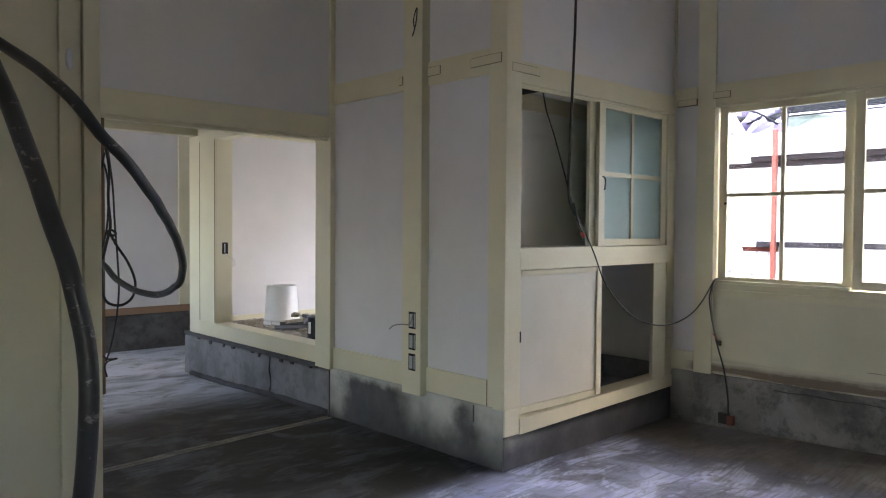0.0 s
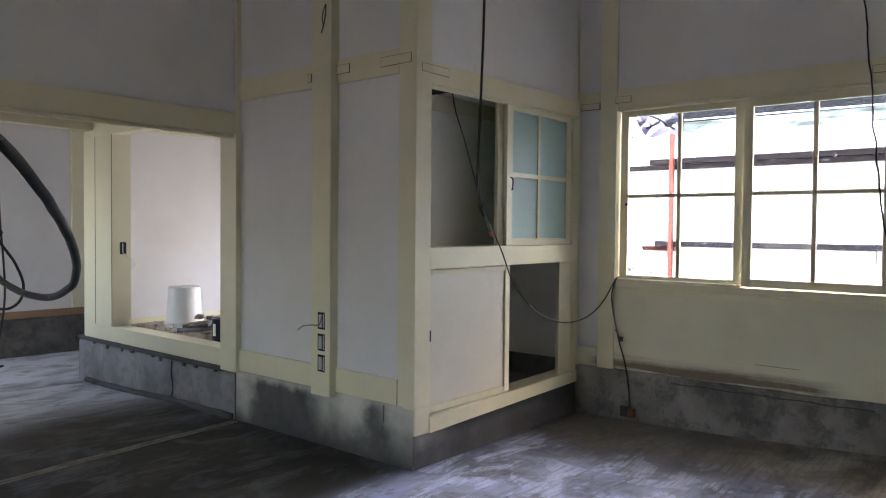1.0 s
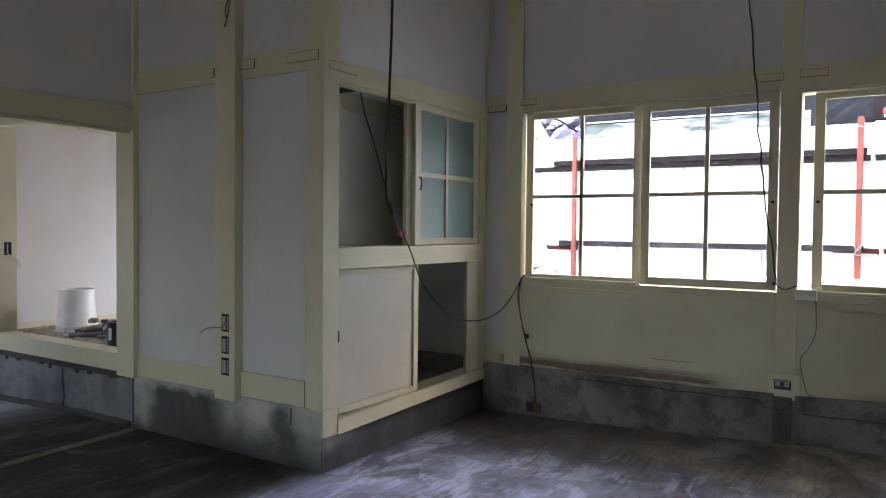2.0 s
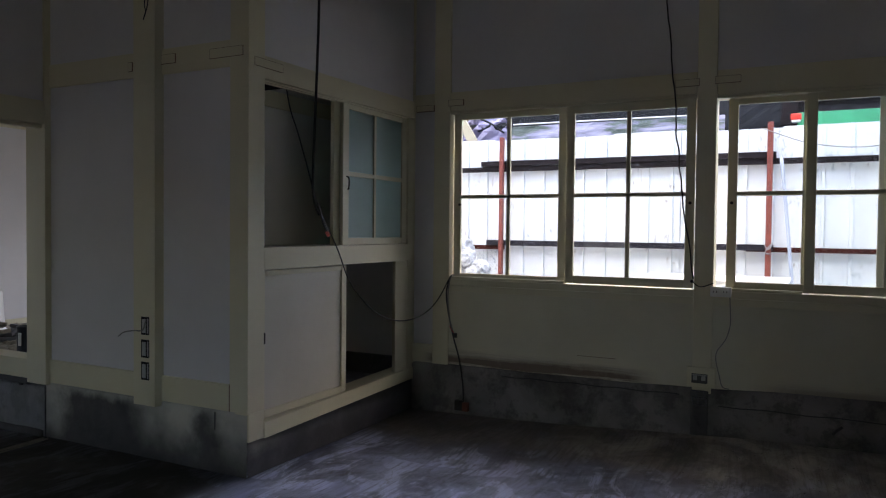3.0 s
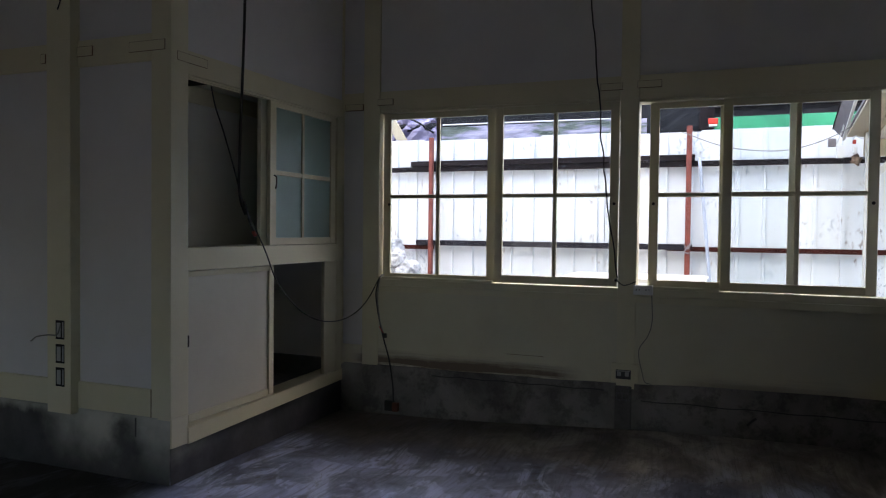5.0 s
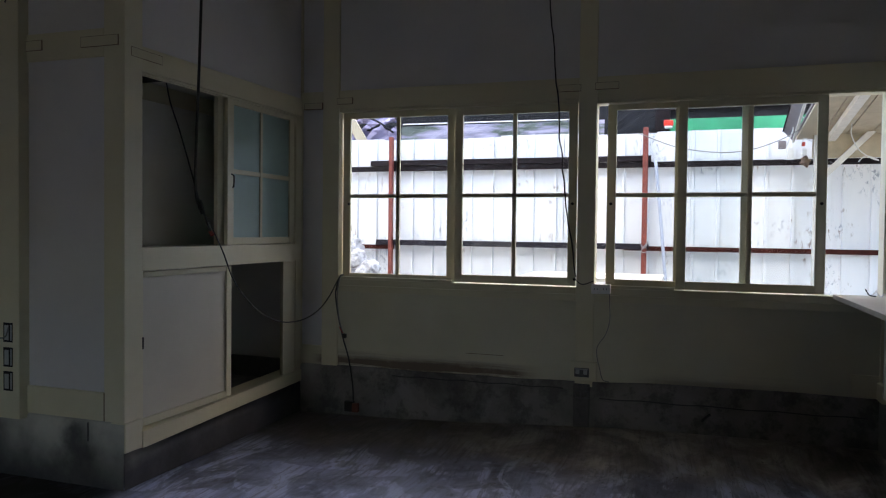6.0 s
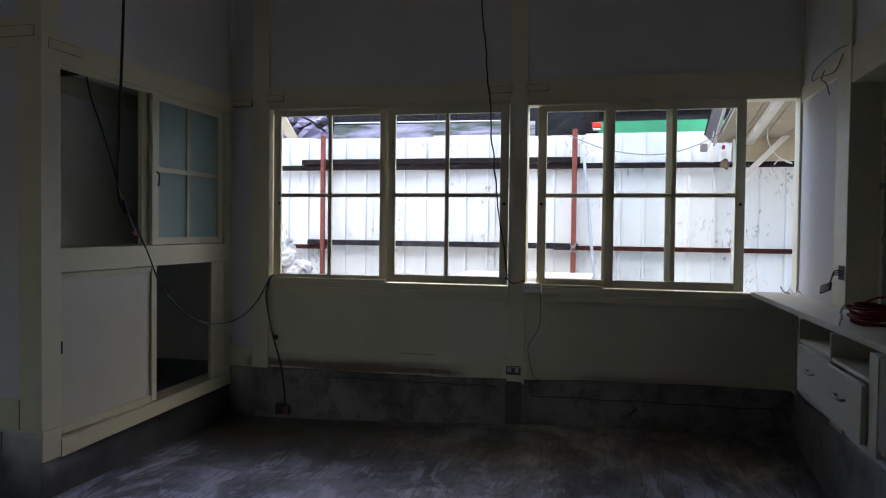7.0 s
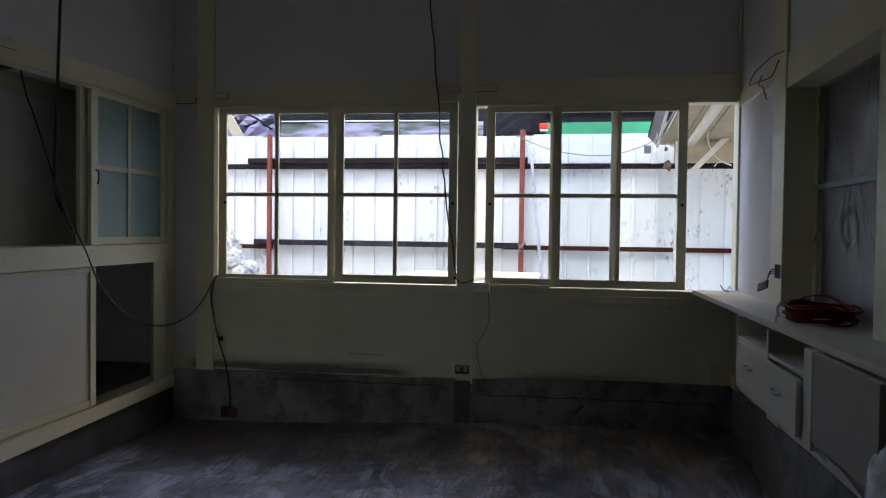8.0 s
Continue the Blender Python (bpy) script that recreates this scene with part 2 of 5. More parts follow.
RAIL_GREY = chipped("grey_steel_rail", (0.024, 0.022, 0.028), (0.18, 0.185, 0.21), 0.585)
RAIL_RUST = chipped("rust_primer_rail", (0.055, 0.015, 0.011), (0.12, 0.09, 0.08), 0.64)
POST_RED = plain("red_primer_post", (0.22, 0.05, 0.035), 0.6, 0, 0.35, 12, 0.2)
TARP = plain("purple_grey_tarp", (0.36, 0.33, 0.48), 0.5, 0, 0.3, 4, 0.3)
TARP_BLACK = plain("black_tarp", (0.016, 0.017, 0.02), 0.6, 0, 0.6, 5, 0.3)
TARP_BLACK.node_tree.nodes["Principled BSDF"].inputs["Specular IOR Level"].default_value = 0.15
GREEN = plain("green_sheet", (0.04, 0.36, 0.17), 0.5, 0, 0.25, 4, 0.1)
TILE = plain("old_roof_tile", (0.040, 0.034, 0.036), 0.9, 0, 0.5, 14, 0.5)
TILE.node_tree.nodes["Principled BSDF"].inputs["Specular IOR Level"].default_value = 0.1
SOFFIT = plain("cream_soffit", (0.46, 0.395, 0.28), 0.7, 0, 0.15, 6, 0.2)
EAVE_WOOD = plain("weathered_eave_wood", (0.20, 0.18, 0.19), 0.8, 0, 0.4, 20, 0.5)
EAVE_WHITE = plain("white_rafter_paint", (0.72, 0.70, 0.64), 0.6, 0, 0.12, 10, 0.2)
GROUND_OUT = plain("yard_ground", (0.22, 0.21, 0.19), 0.95, 0, 0.4, 3, 0.5)
SACK = plain("woven_white_sack", (0.60, 0.61, 0.66), 0.7, 0, 0.75, 12, 0.8)
RUBBLE = plain("plaster_rubble", (0.42, 0.37, 0.30), 0.95, 0, 0.5, 20, 0.8)
CLOSET = painted("closet_paint", (0.82, 0.81, 0.74), (0.6, 0.58, 0.5), 0.7, 0.15, (1, 1, 1), 0.3)
PLASTIC_DARK = plain("dark_grey_plastic", (0.07, 0.07, 0.07), 0.5)


def fence_material():
    m, n, l, b = mat("peeling_white_fence_paint")
    base = ramp(n, l, noise_node(n, l, 1.3, 5, 0.6, (1, 1, 0.4)), [(0.3, (0.74, 0.76, 0.78)), (0.7, (0.86, 0.88, 0.88))])
    flake = ramp(n, l, noise_node(n, l, 19.0, 8, 0.7, (1, 1.4, 0.8)), [(0.565, (0,)), (0.58, (1,))])
    zone = ramp(n, l, noise_node(n, l, 1.8, 4, 0.6), [(0.52, (0,)), (0.62, (1,))])
    flake = math_node(n, l, "MULTIPLY", flake, zone)
    col = mix(n, l, math_node(n, l, "MULTIPLY", flake, 0.7), base, (0.20, 0.26, 0.33))
    rust = ramp(n, l, noise_node(n, l, 17.0, 8, 0.74, (1, 1.4, 0.6)), [(0.565, (0,)), (0.60, (1,))])
    zone2 = ramp(n, l, noise_node(n, l, 2.2, 4, 0.6, (1, 1, 1.4)), [(0.53, (0,)), (0.64, (1,))])
    col = mix(n, l, math_node(n, l, "MULTIPLY", math_node(n, l, "MULTIPLY", rust, zone2), 0.85), col, (0.24, 0.175, 0.135))
    grime = ramp(n, l, noise_node(n, l, 9.0, 6, 0.7, (1, 1.0, 0.12)), [(0.5, (0,)), (0.75, (1,))])
    col = mix(n, l, math_node(n, l, "MULTIPLY", grime, 0.16), col, (0.45, 0.44, 0.42))
    l.new(col, b.inputs["Base Color"])
    b.inputs["Roughness"].default_value = 0.6
    bump(n, l, b, flake, 0.3, 0.002)
    return m


def glass_material():
    m, n, l, b = mat("window_glass")
    n.remove(b)
    clear, gloss, both, fres = (n.new("ShaderNode" + k) for k in ("BsdfTransparent", "BsdfGlossy", "MixShader", "Fresnel"))
    clear.inputs[0].default_value = (0.93, 0.95, 0.96, 1)
    gloss.inputs["Roughness"].default_value = 0.02
    fres.inputs[0].default_value = 1.35
    l.new(fres.outputs[0], both.inputs[0])
    l.new(clear.outputs[0], both.inputs[1])
    l.new(gloss.outputs[0], both.inputs[2])
    l.new(both.outputs[0], n["Material Output"].inputs[0])
    return m


def frosted_material():
    m, n, l, b = mat("frosted_glass")
    n.remove(b)
    diff, trans, gloss, body, both = (n.new("ShaderNode" + k) for k in ("BsdfDiffuse", "BsdfTranslucent", "BsdfGlossy", "MixShader", "MixShader"))
    tone = ramp(n, l, noise_node(n, l, 2.5, 3), [(0.3, (0.46, 0.62, 0.57)), (0.7, (0.54, 0.70, 0.645))])
    for s in (diff, trans):
        l.new(tone, s.inputs[0])
    gloss.inputs["Roughness"].default_value = 0.35
    body.inputs[0].default_value, both.inputs[0].default_value = 0.58, 0.06
    l.new(diff.outputs[0], body.inputs[1])
    l.new(trans.outputs[0], body.inputs[2])
    l.new(body.outputs[0], both.inputs[1])
    l.new(gloss.outputs[0], both.inputs[2])
    l.new(both.outputs[0], n["Material Output"].inputs[0])
    return m


def film_material():
    m, n, l, b = mat("plastic_dust_sheet")
    n.remove(b)
    clear, diff, trans, gloss = (n.new("ShaderNode" + k) for k in ("BsdfTransparent", "BsdfDiffuse", "BsdfTranslucent", "BsdfGlossy"))
    m1, m2, m3 = (n.new("ShaderNodeMixShader") for _ in range(3))
    diff.inputs[0].default_value = trans.inputs[0].default_value = (0.30, 0.31, 0.33, 1)
    gloss.inputs["Roughness"].default_value = 0.22
    m1.inputs[0].default_value, m2.inputs[0].default_value, m3.inputs[0].default_value = 0.5, 0.42, 0.10
    l.new(diff.outputs[0], m1.inputs[1])
    l.new(trans.outputs[0], m1.inputs[2])
    l.new(clear.outputs[0], m2.inputs[1])
    l.new(m1.outputs[0], m2.inputs[2])
    l.new(m2.outputs[0], m3.inputs[1])
    l.new(gloss.outputs[0], m3.inputs[2])
    l.new(m3.outputs[0], n["Material Output"].inputs[0])
    return m


def apron_material():
    """Cream boarding under the windows, with a brown scorch of old stain low down."""
    m, n, l, b = mat("cream_apron_boards")
    base = ramp(n, l, noise_node(n, l, 1.5, 5), [(0.3, (0.62, 0.585, 0.43)), (0.7, (0.72, 0.685, 0.52))])
    ragged = math_node(n, l, "MULTIPLY", noise_node(n, l, 3.6, 8, 0.78, (1, 0.30, 7)), 0.15)
    z = math_node(n, l, "ADD", position(n, l, 2), ragged)
    low = band(n, l, z, 0.465, 0.495, 0.510, 0.610)
    y = position(n, l, 1)
    along = math_node(n, l, "ADD", band(n, l, y, 0.95, 1.3, 2.75, 2.95), math_node(n, l, "MULTIPLY", band(n, l, y, -0.9, -0.5, 0.1, 0.45), 0.45))
    f = math_node(n, l, "MULTIPLY", low, along)
    f = math_node(n, l, "MULTIPLY", f, ramp(n, l, noise_node(n, l, 2.2, 6, 0.7), [(0.30, (0.6,)), (0.55, (1.25,))]), True)
    l.new(mix(n, l, math_node(n, l, "MULTIPLY", f, 0.84, True), base, (0.090, 0.034, 0.020)), b.inputs["Base Color"])
    b.inputs["Roughness"].default_value = 0.5
    bump(n, l, b, noise_node(n, l, 14, 6, 0.6, (1, 0.15, 1)), 0.25, 0.004)
    return m


FENCE_PAINT, GLASS, FROSTED, FILM, APRON = fence_material(), glass_material(), frosted_material(), film_material(), apron_material()


# ---- building helpers ----
def box(bm, x0, x1, y0, y1, z0, z1, bevel=0.0):
    vs = [bm.verts.new((x, y, z)) for x in (x0, x1) for y in (y0, y1) for z in (z0, z1)]
    for f in ((0, 1, 3, 2), (4, 6, 7, 5), (0, 4, 5, 1), (2, 3, 7, 6), (0, 2, 6, 4), (1, 5, 7, 3)):
        bm.faces.new([vs[i] for i in f])
    if bevel:
        es = list({e for v in vs for e in v.link_edges})
        bmesh.ops.bevel(bm, geom=es, offset=bevel, segments=2, affect="EDGES", profile=0.6)


def part(name, bm, material, parent=None, label="", smooth=False):
    bmesh.ops.recalc_face_normals(bm, faces=bm.faces[:])
    me = bpy.data.meshes.new(name)
    bm.to_mesh(me)
    bm.free()
    me.materials.append(material)
    if smooth:
        me.polygons.foreach_set("use_smooth", [True] * len(me.polygons))
    ob = new(name, me)
    ob.parent = parent
    if label:
        ob["label"] = label
    return ob


def slab(name, dims, material, parent=None, bevel=0.003, label=""):
    bm = bmesh.new()
    box(bm, *dims, bevel)
    return part(name, bm, material, parent, label)


def group_of(name, at, label, category, kind=""):
    ob = new(name)
    ob.matrix_world = Matrix.Translation(at)
    ob.empty_display_size = 0.05
    tagged(ob, label, category, kind=kind)
    return ob


def under(ob, parent):
    """Parent ob without moving it."""
    ob.parent = parent
    ob.matrix_parent_inverse = Matrix.Translation(parent.location).inverted()
    return ob


def spline(points, steps=10):
    ps = [Vector(p) for p in points]
    ps = [2 * ps[0] - ps[1], *ps, 2 * ps[-1] - ps[-2]]
    out = []
    for a, b, c, d in zip(ps, ps[1:], ps[2:], ps[3:]):
        for k in range(steps):
            t = k / steps
            out.append(0.5 * (2 * b + (c - a) * t + (2 * a - 5 * b + 4 * c - d) * t * t + (3 * b - a - 3 * c + d) * t ** 3))
    return out + [ps[-2]]


def tube_mesh(bm, points, radius, sides=8, steps=10, wobble=0.0):
    line = spline(points, steps) if steps else [Vector(p) for p in points]
    rings, side = [], None
    for k, p in enumerate(line):
        d = (line[min(k + 1, len(line) - 1)] - line[max(k - 1, 0)]).normalized()
        side = (side - d * side.dot(d)) if side is not None else d.orthogonal()
        side.normalize()
        other = d.cross(side)
        if wobble:
            p = p + wobble * Vector((noise.noise(p * 9), noise.noise(p * 9 + Vector((7, 0, 0))), noise.noise(p * 9 + Vector((0, 7, 0)))))
        rings.append([bm.verts.new(p + radius * (math.cos(a) * side + math.sin(a) * other)) for a in (2 * math.pi * j / sides for j in range(sides))])
    for r, s in zip(rings, rings[1:]):
        for j in range(sides):
            bm.faces.new((r[j], r[(j + 1) % sides], s[(j + 1) % sides], s[j]))
    bm.faces.new(rings[0][::-1])
    bm.faces.new(rings[-1])


def tube(name, points, radius, material, parent=None, sides=8, steps=10, label="", wobble=0.0):
    bm = bmesh.new()
    tube_mesh(bm, points, radius, sides, steps, wobble)
    return part(name, bm, material, parent, label, True)


def structure(ob, label, category):
    return tagged(ob, label, category, kind="structure")


# ---- large structure ----
XW, XB, YC, YR, YP, TOP = 5.327, 3.339, 3.01, -1.172, 4.83, 3.6


def floor_height(x, y):
    def s(v):
        v = max(0.0, min(1.0, v))
        return v * v * (3 - 2 * v)
    z = 0.125 * s((x - 4.1) / 1.2) * s((3.1 - y) / 3.6)
    z -= 0.05 * s((y - 5.2) / 1.8) * s((9.0 - y) / 1.0)
    return z + 0.006 * noise.noise(Vector((x * 0.9, y * 0.9, 0))) + 0.003 * noise.noise(Vector((x * 4, y * 4, 3)))


def build_floor():
    bm = bmesh.new()
    nx, ny, x0, x1, y0, y1 = 110, 150, -2.6, 5.6, -1.6, 9.3
    rows = [[bm.verts.new((x0 + (x1 - x0) * i / nx, y0 + (y1 - y0) * j / ny, floor_height(x0 + (x1 - x0) * i / nx, y0 + (y1 - y0) * j / ny))) for j in range(ny + 1)] for i in range(nx + 1)]
    for i in range(nx):
        for j in range(ny):
            bm.faces.new((rows[i][j], rows[i + 1][j], rows[i + 1][j + 1], rows[i][j + 1]))
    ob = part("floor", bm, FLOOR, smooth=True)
    structure(ob, "rough grey trowelled concrete floor with whitish smears", "floor")
    for d in (0.0, 0.045):
        pts = [(3.3 - 0.25 * k, 4.80 + d - 0.0925 * 0.25 * k + 0.004 * noise.noise(Vector((k, d * 50, 0))), floor_height(3.3 - 0.25 * k, 4.8) + 0.001) for k in range(13)]
        tube("mortar_ridge", pts, 0.010, RIDGE, ob, 6, 4)


RIDGE = plain("pale_mortar_ridge", (0.25, 0.232, 0.20), 0.9, 0, 0.5, 6, 0.6)
build_floor()


def wall_window():
    w = slab("wall_window", (XW + 0.03, XW + 0.12, YR - 0.12, 4.9, -0.1, 0.388), CONC_WIN, None, 0)
    structure(w, "window wall of cream posts and rails on a dark mortar base", "wall")
    # concrete base, uneven top
    bm = bmesh.new()
    n = 60
    ring = []
    for k in range(n + 1):
        y = YR - 0.1 + (YC + 0.9 - YR + 0.1) * k / n
        t = 0.406 + 0.048 * min(1, max(0, (1.3 - y) / 1.5)) + 0.008 * noise.noise(Vector((y * 2.3, 0, 0))) - (0.03 if y > YC - 0.05 else 0)
        bulge = 0.006 * noise.noise(Vector((y * 1.7, 5, 0)))
        ring.append([bm.verts.new(p) for p in ((XW - 0.012 + bulge, y, -0.05), (XW - 0.008 + bulge, y, t * 0.5), (XW - 0.006, y, t - 0.01), (XW + 0.004, y, t), (XW + 0.05, y, t))])
    for a, b in zip(ring, ring[1:]):
        for j in range(4):
            bm.faces.new((a[j], b[j], b[j + 1], a[j + 1]))
    part("mortar_base", bm, CONC_WIN, w, "dark blotched mortar base", True)
    # plaster above the windows and the narrow panel beside the cabinet
    slab("plaster_panel", (XW + 0.015, XW + 0.12, YR - 0.12, 4.9, 2.60, TOP), PLASTER, w, 0)
    slab("plaster_panel", (XW + 0.015, XW + 0.12, 2.822, YC + 1.0, 0.42, 2.46), PLASTER, w, 0)
    slab("plaster_panel", (XW + 0.015, XW + 0.12, YC + 1.0, 4.9, 0.42, 2.60), PLASTER, w, 0)
    # posts
    slab("post", (XW - 0.005, XW + 0.13, 2.678, 2.822, 0.385, TOP), CREAM, w)
    slab("post", (XW - 0.008, XW + 0.13, 0.649, 0.776, 0.385, TOP), CREAM, w)
    slab("post", (XW - 0.012, XW + 0.13, YR - 0.12, -1.162, 0.40, TOP), CREAM, w)
    slab("post", (XW - 0.004, XW + 0.11, YC + 0.0, YC + 0.12, 0.20, TOP), CREAM, w)
    # head rail in lengths between the posts
    slab("rail", (XW - 0.004, XW + 0.11, 2.825, YC, 2.465, 2.60), CREAM_RAIL, w)
    for a, b, low in ((0.779, 2.675, 2.430), (-1.160, 0.646, 2.410)):
        slab("rail", (XW - 0.004, XW + 0.11, a, b, low + 0.018, 2.60), CREAM_RAIL, w)
        slab("head_track", (XW + 0.0, XW + 0.12, a, b, low, low + 0.016), CREAM_RAIL, w, 0.002)
    # joinery keys over the posts
    for y0, y1, z in ((2.826, 2.985, 2.462), (2.56, 2.69, 2.492), (0.765, 0.92, 2.505), (0.50, 0.66, 2.51)):
        slab("joint_key", (XW - 0.016, XW + 0.02, y0, y1, z, z + 0.045), CREAM_RAIL, w, 0.0015)
        slab("joint_gap", (XW - 0.0145, XW + 0.02, y0 - 0.0022, y1 + 0.0022, z - 0.0022, z + 0.0472), DARK_WOOD, w, 0)
    # sills, aprons and bottom rails
    for a, b in ((0.7762, 2.6778), (-1.160, 0.6488)):
        slab("sill", (XW - 0.012, XW + 0.13, a, b, 1.050, 1.098), CREAM_RAIL, w, 0.004)
        slab("sill_batten", (XW - 0.020, XW + 0.03, a, b, 1.000, 1.0485), CREAM_RAIL, w, 0.003)
        slab("apron", (XW + 0.002, XW + 0.10, a, b, 0.39, 0.9985), APRON, w, 0.002)
    for a, b in ((1.716, 2.6778), (0.100, 0.576)):
        slab("sill_track", (XW - 0.008, XW + 0.053, a, b, 1.0985, 1.118), CREAM_RAIL, w, 0.003)
    slab("bottom_rail", (XW - 0.006, XW + 0.10, 2.825, YC, 0.40, 0.55), APRON, w, 0.004)
    slab("corner_pad", (XW - 0.022, XW + 0.02, -1.158, -0.995, 0.462, 0.600), CREAM, w, 0.004)
    for y0, y1, z in ((-1.10, 0.60, 0.308), (0.86, 2.20, 0.362)):
        pts = [(XW - 0.007, y0 + (y1 - y0) * k / 12, z + 0.02 * (0.6 - y0 - (y1 - y0) * k / 12) * 0.3 + 0.004 * math.sin(k * 2.1)) for k in range(13)]
        tube("form_seam", pts, 0.0045, MORTAR_DARK, w, 5, 3)
    tube("gouge", [(XW - 0.012, -0.095, 0.208), (XW - 0.010, -0.115, 0.232), (XW - 0.010, -0.150, 0.262)], 0.009, MORTAR_DARK, w, 6, 3)
    slab("board_seam", (XW - 0.0005, XW + 0.01, 1.31, 1.60, 0.566, 0.569), DARK_WOOD, w, 0)
    # plastered socket pad under the middle post
    slab("socket_pad", (XW - 0.02, XW + 0.05, 0.62, 0.81, 0.43, 0.565), CREAM, w, 0.004)
    slab("post_rag", (XW - 0.016, XW + 0.05, 0.665, 0.785, 0.06, 0.405), MORTAR_BACK, w, 0.012)


wall_window()


def sash(name, x, y0, y1, z0, z1, label, pull, back=0.028, rb=0.058, rt=0.045):
    """A sliding sash in the window wall, four panes."""
    g = group_of(name, (x, (y0 + y1) / 2, z0), label, "window", "structure")
    st, mu, mid = 0.062, 0.030, 1.763

    def put(n, dims, m=CREAM, bev=0.003):
        return under(slab(n, dims, m, None, bev), g)
    put("stile", (x, x + back, y1 - st, y1, z0, z1))
    put("stile", (x, x + back, y0, y0 + st, z0, z1))
    put("rail", (x + 0.001, x + back - 0.001, y0 + st, y1 - st, z0, z0 + rb), CREAM_RAIL)
    put("rail", (x + 0.001, x + back - 0.001, y0 + st, y1 - st, z1 - rt, z1), CREAM_RAIL)
    c = (y0 + y1) / 2
    put("muntin", (x + 0.003, x + back - 0.003, c - mu / 2, c + mu / 2, z0 + rb, z1 - rt))
    for a, b in ((y0 + st, c - mu / 2), (c + mu / 2, y1 - st)):
        put("muntin", (x + 0.004, x + back - 0.004, a, b, mid - mu / 2, mid + mu / 2), CREAM_RAIL)
        for p, q in ((z0 + rb, mid - mu / 2), (mid + mu / 2, z1 - rt)):
            pane = put("pane", (x + back / 2 - 0.0015, x + back / 2 + 0.0015, a, b, p, q), GLASS, 0)
            pane.visible_shadow = False
    for y in (pull,):
        bm = bmesh.new()
        bmesh.ops.create_cone(bm, cap_ends=True, segments=14, radius1=0.011, radius2=0.011, depth=0.006, matrix=Matrix.Translation((x - 0.001, y, 1.70)) @ Matrix.Rotation(math.pi / 2, 4, "Y"))
        under(part("finger_pull", bm, BRASS), g)
    return g


sash("window_1", XW + 0.055, 1.722, 2.668, 1.098, 2.428, "closed cream wooden sliding sash with four clear panes", 2.615, rb=0.047, rt=0.046)
sash("window_2", XW + 0.018, 0.785, 1.712, 1.104, 2.428, "cream wooden sliding sash with four clear panes, inner track", 0.815, rt=0.060)
sash("window_3", XW + 0.055, -0.378, 0.577, 1.102, 2.408, "cream wooden sliding sash pushed a hand off its post", 0.547, rt=0.040)
sash("window_4", XW + 0.018, -0.835, 0.095, 1.104, 2.408, "cream wooden sliding sash slid open at one end", -0.805, rt=0.050)


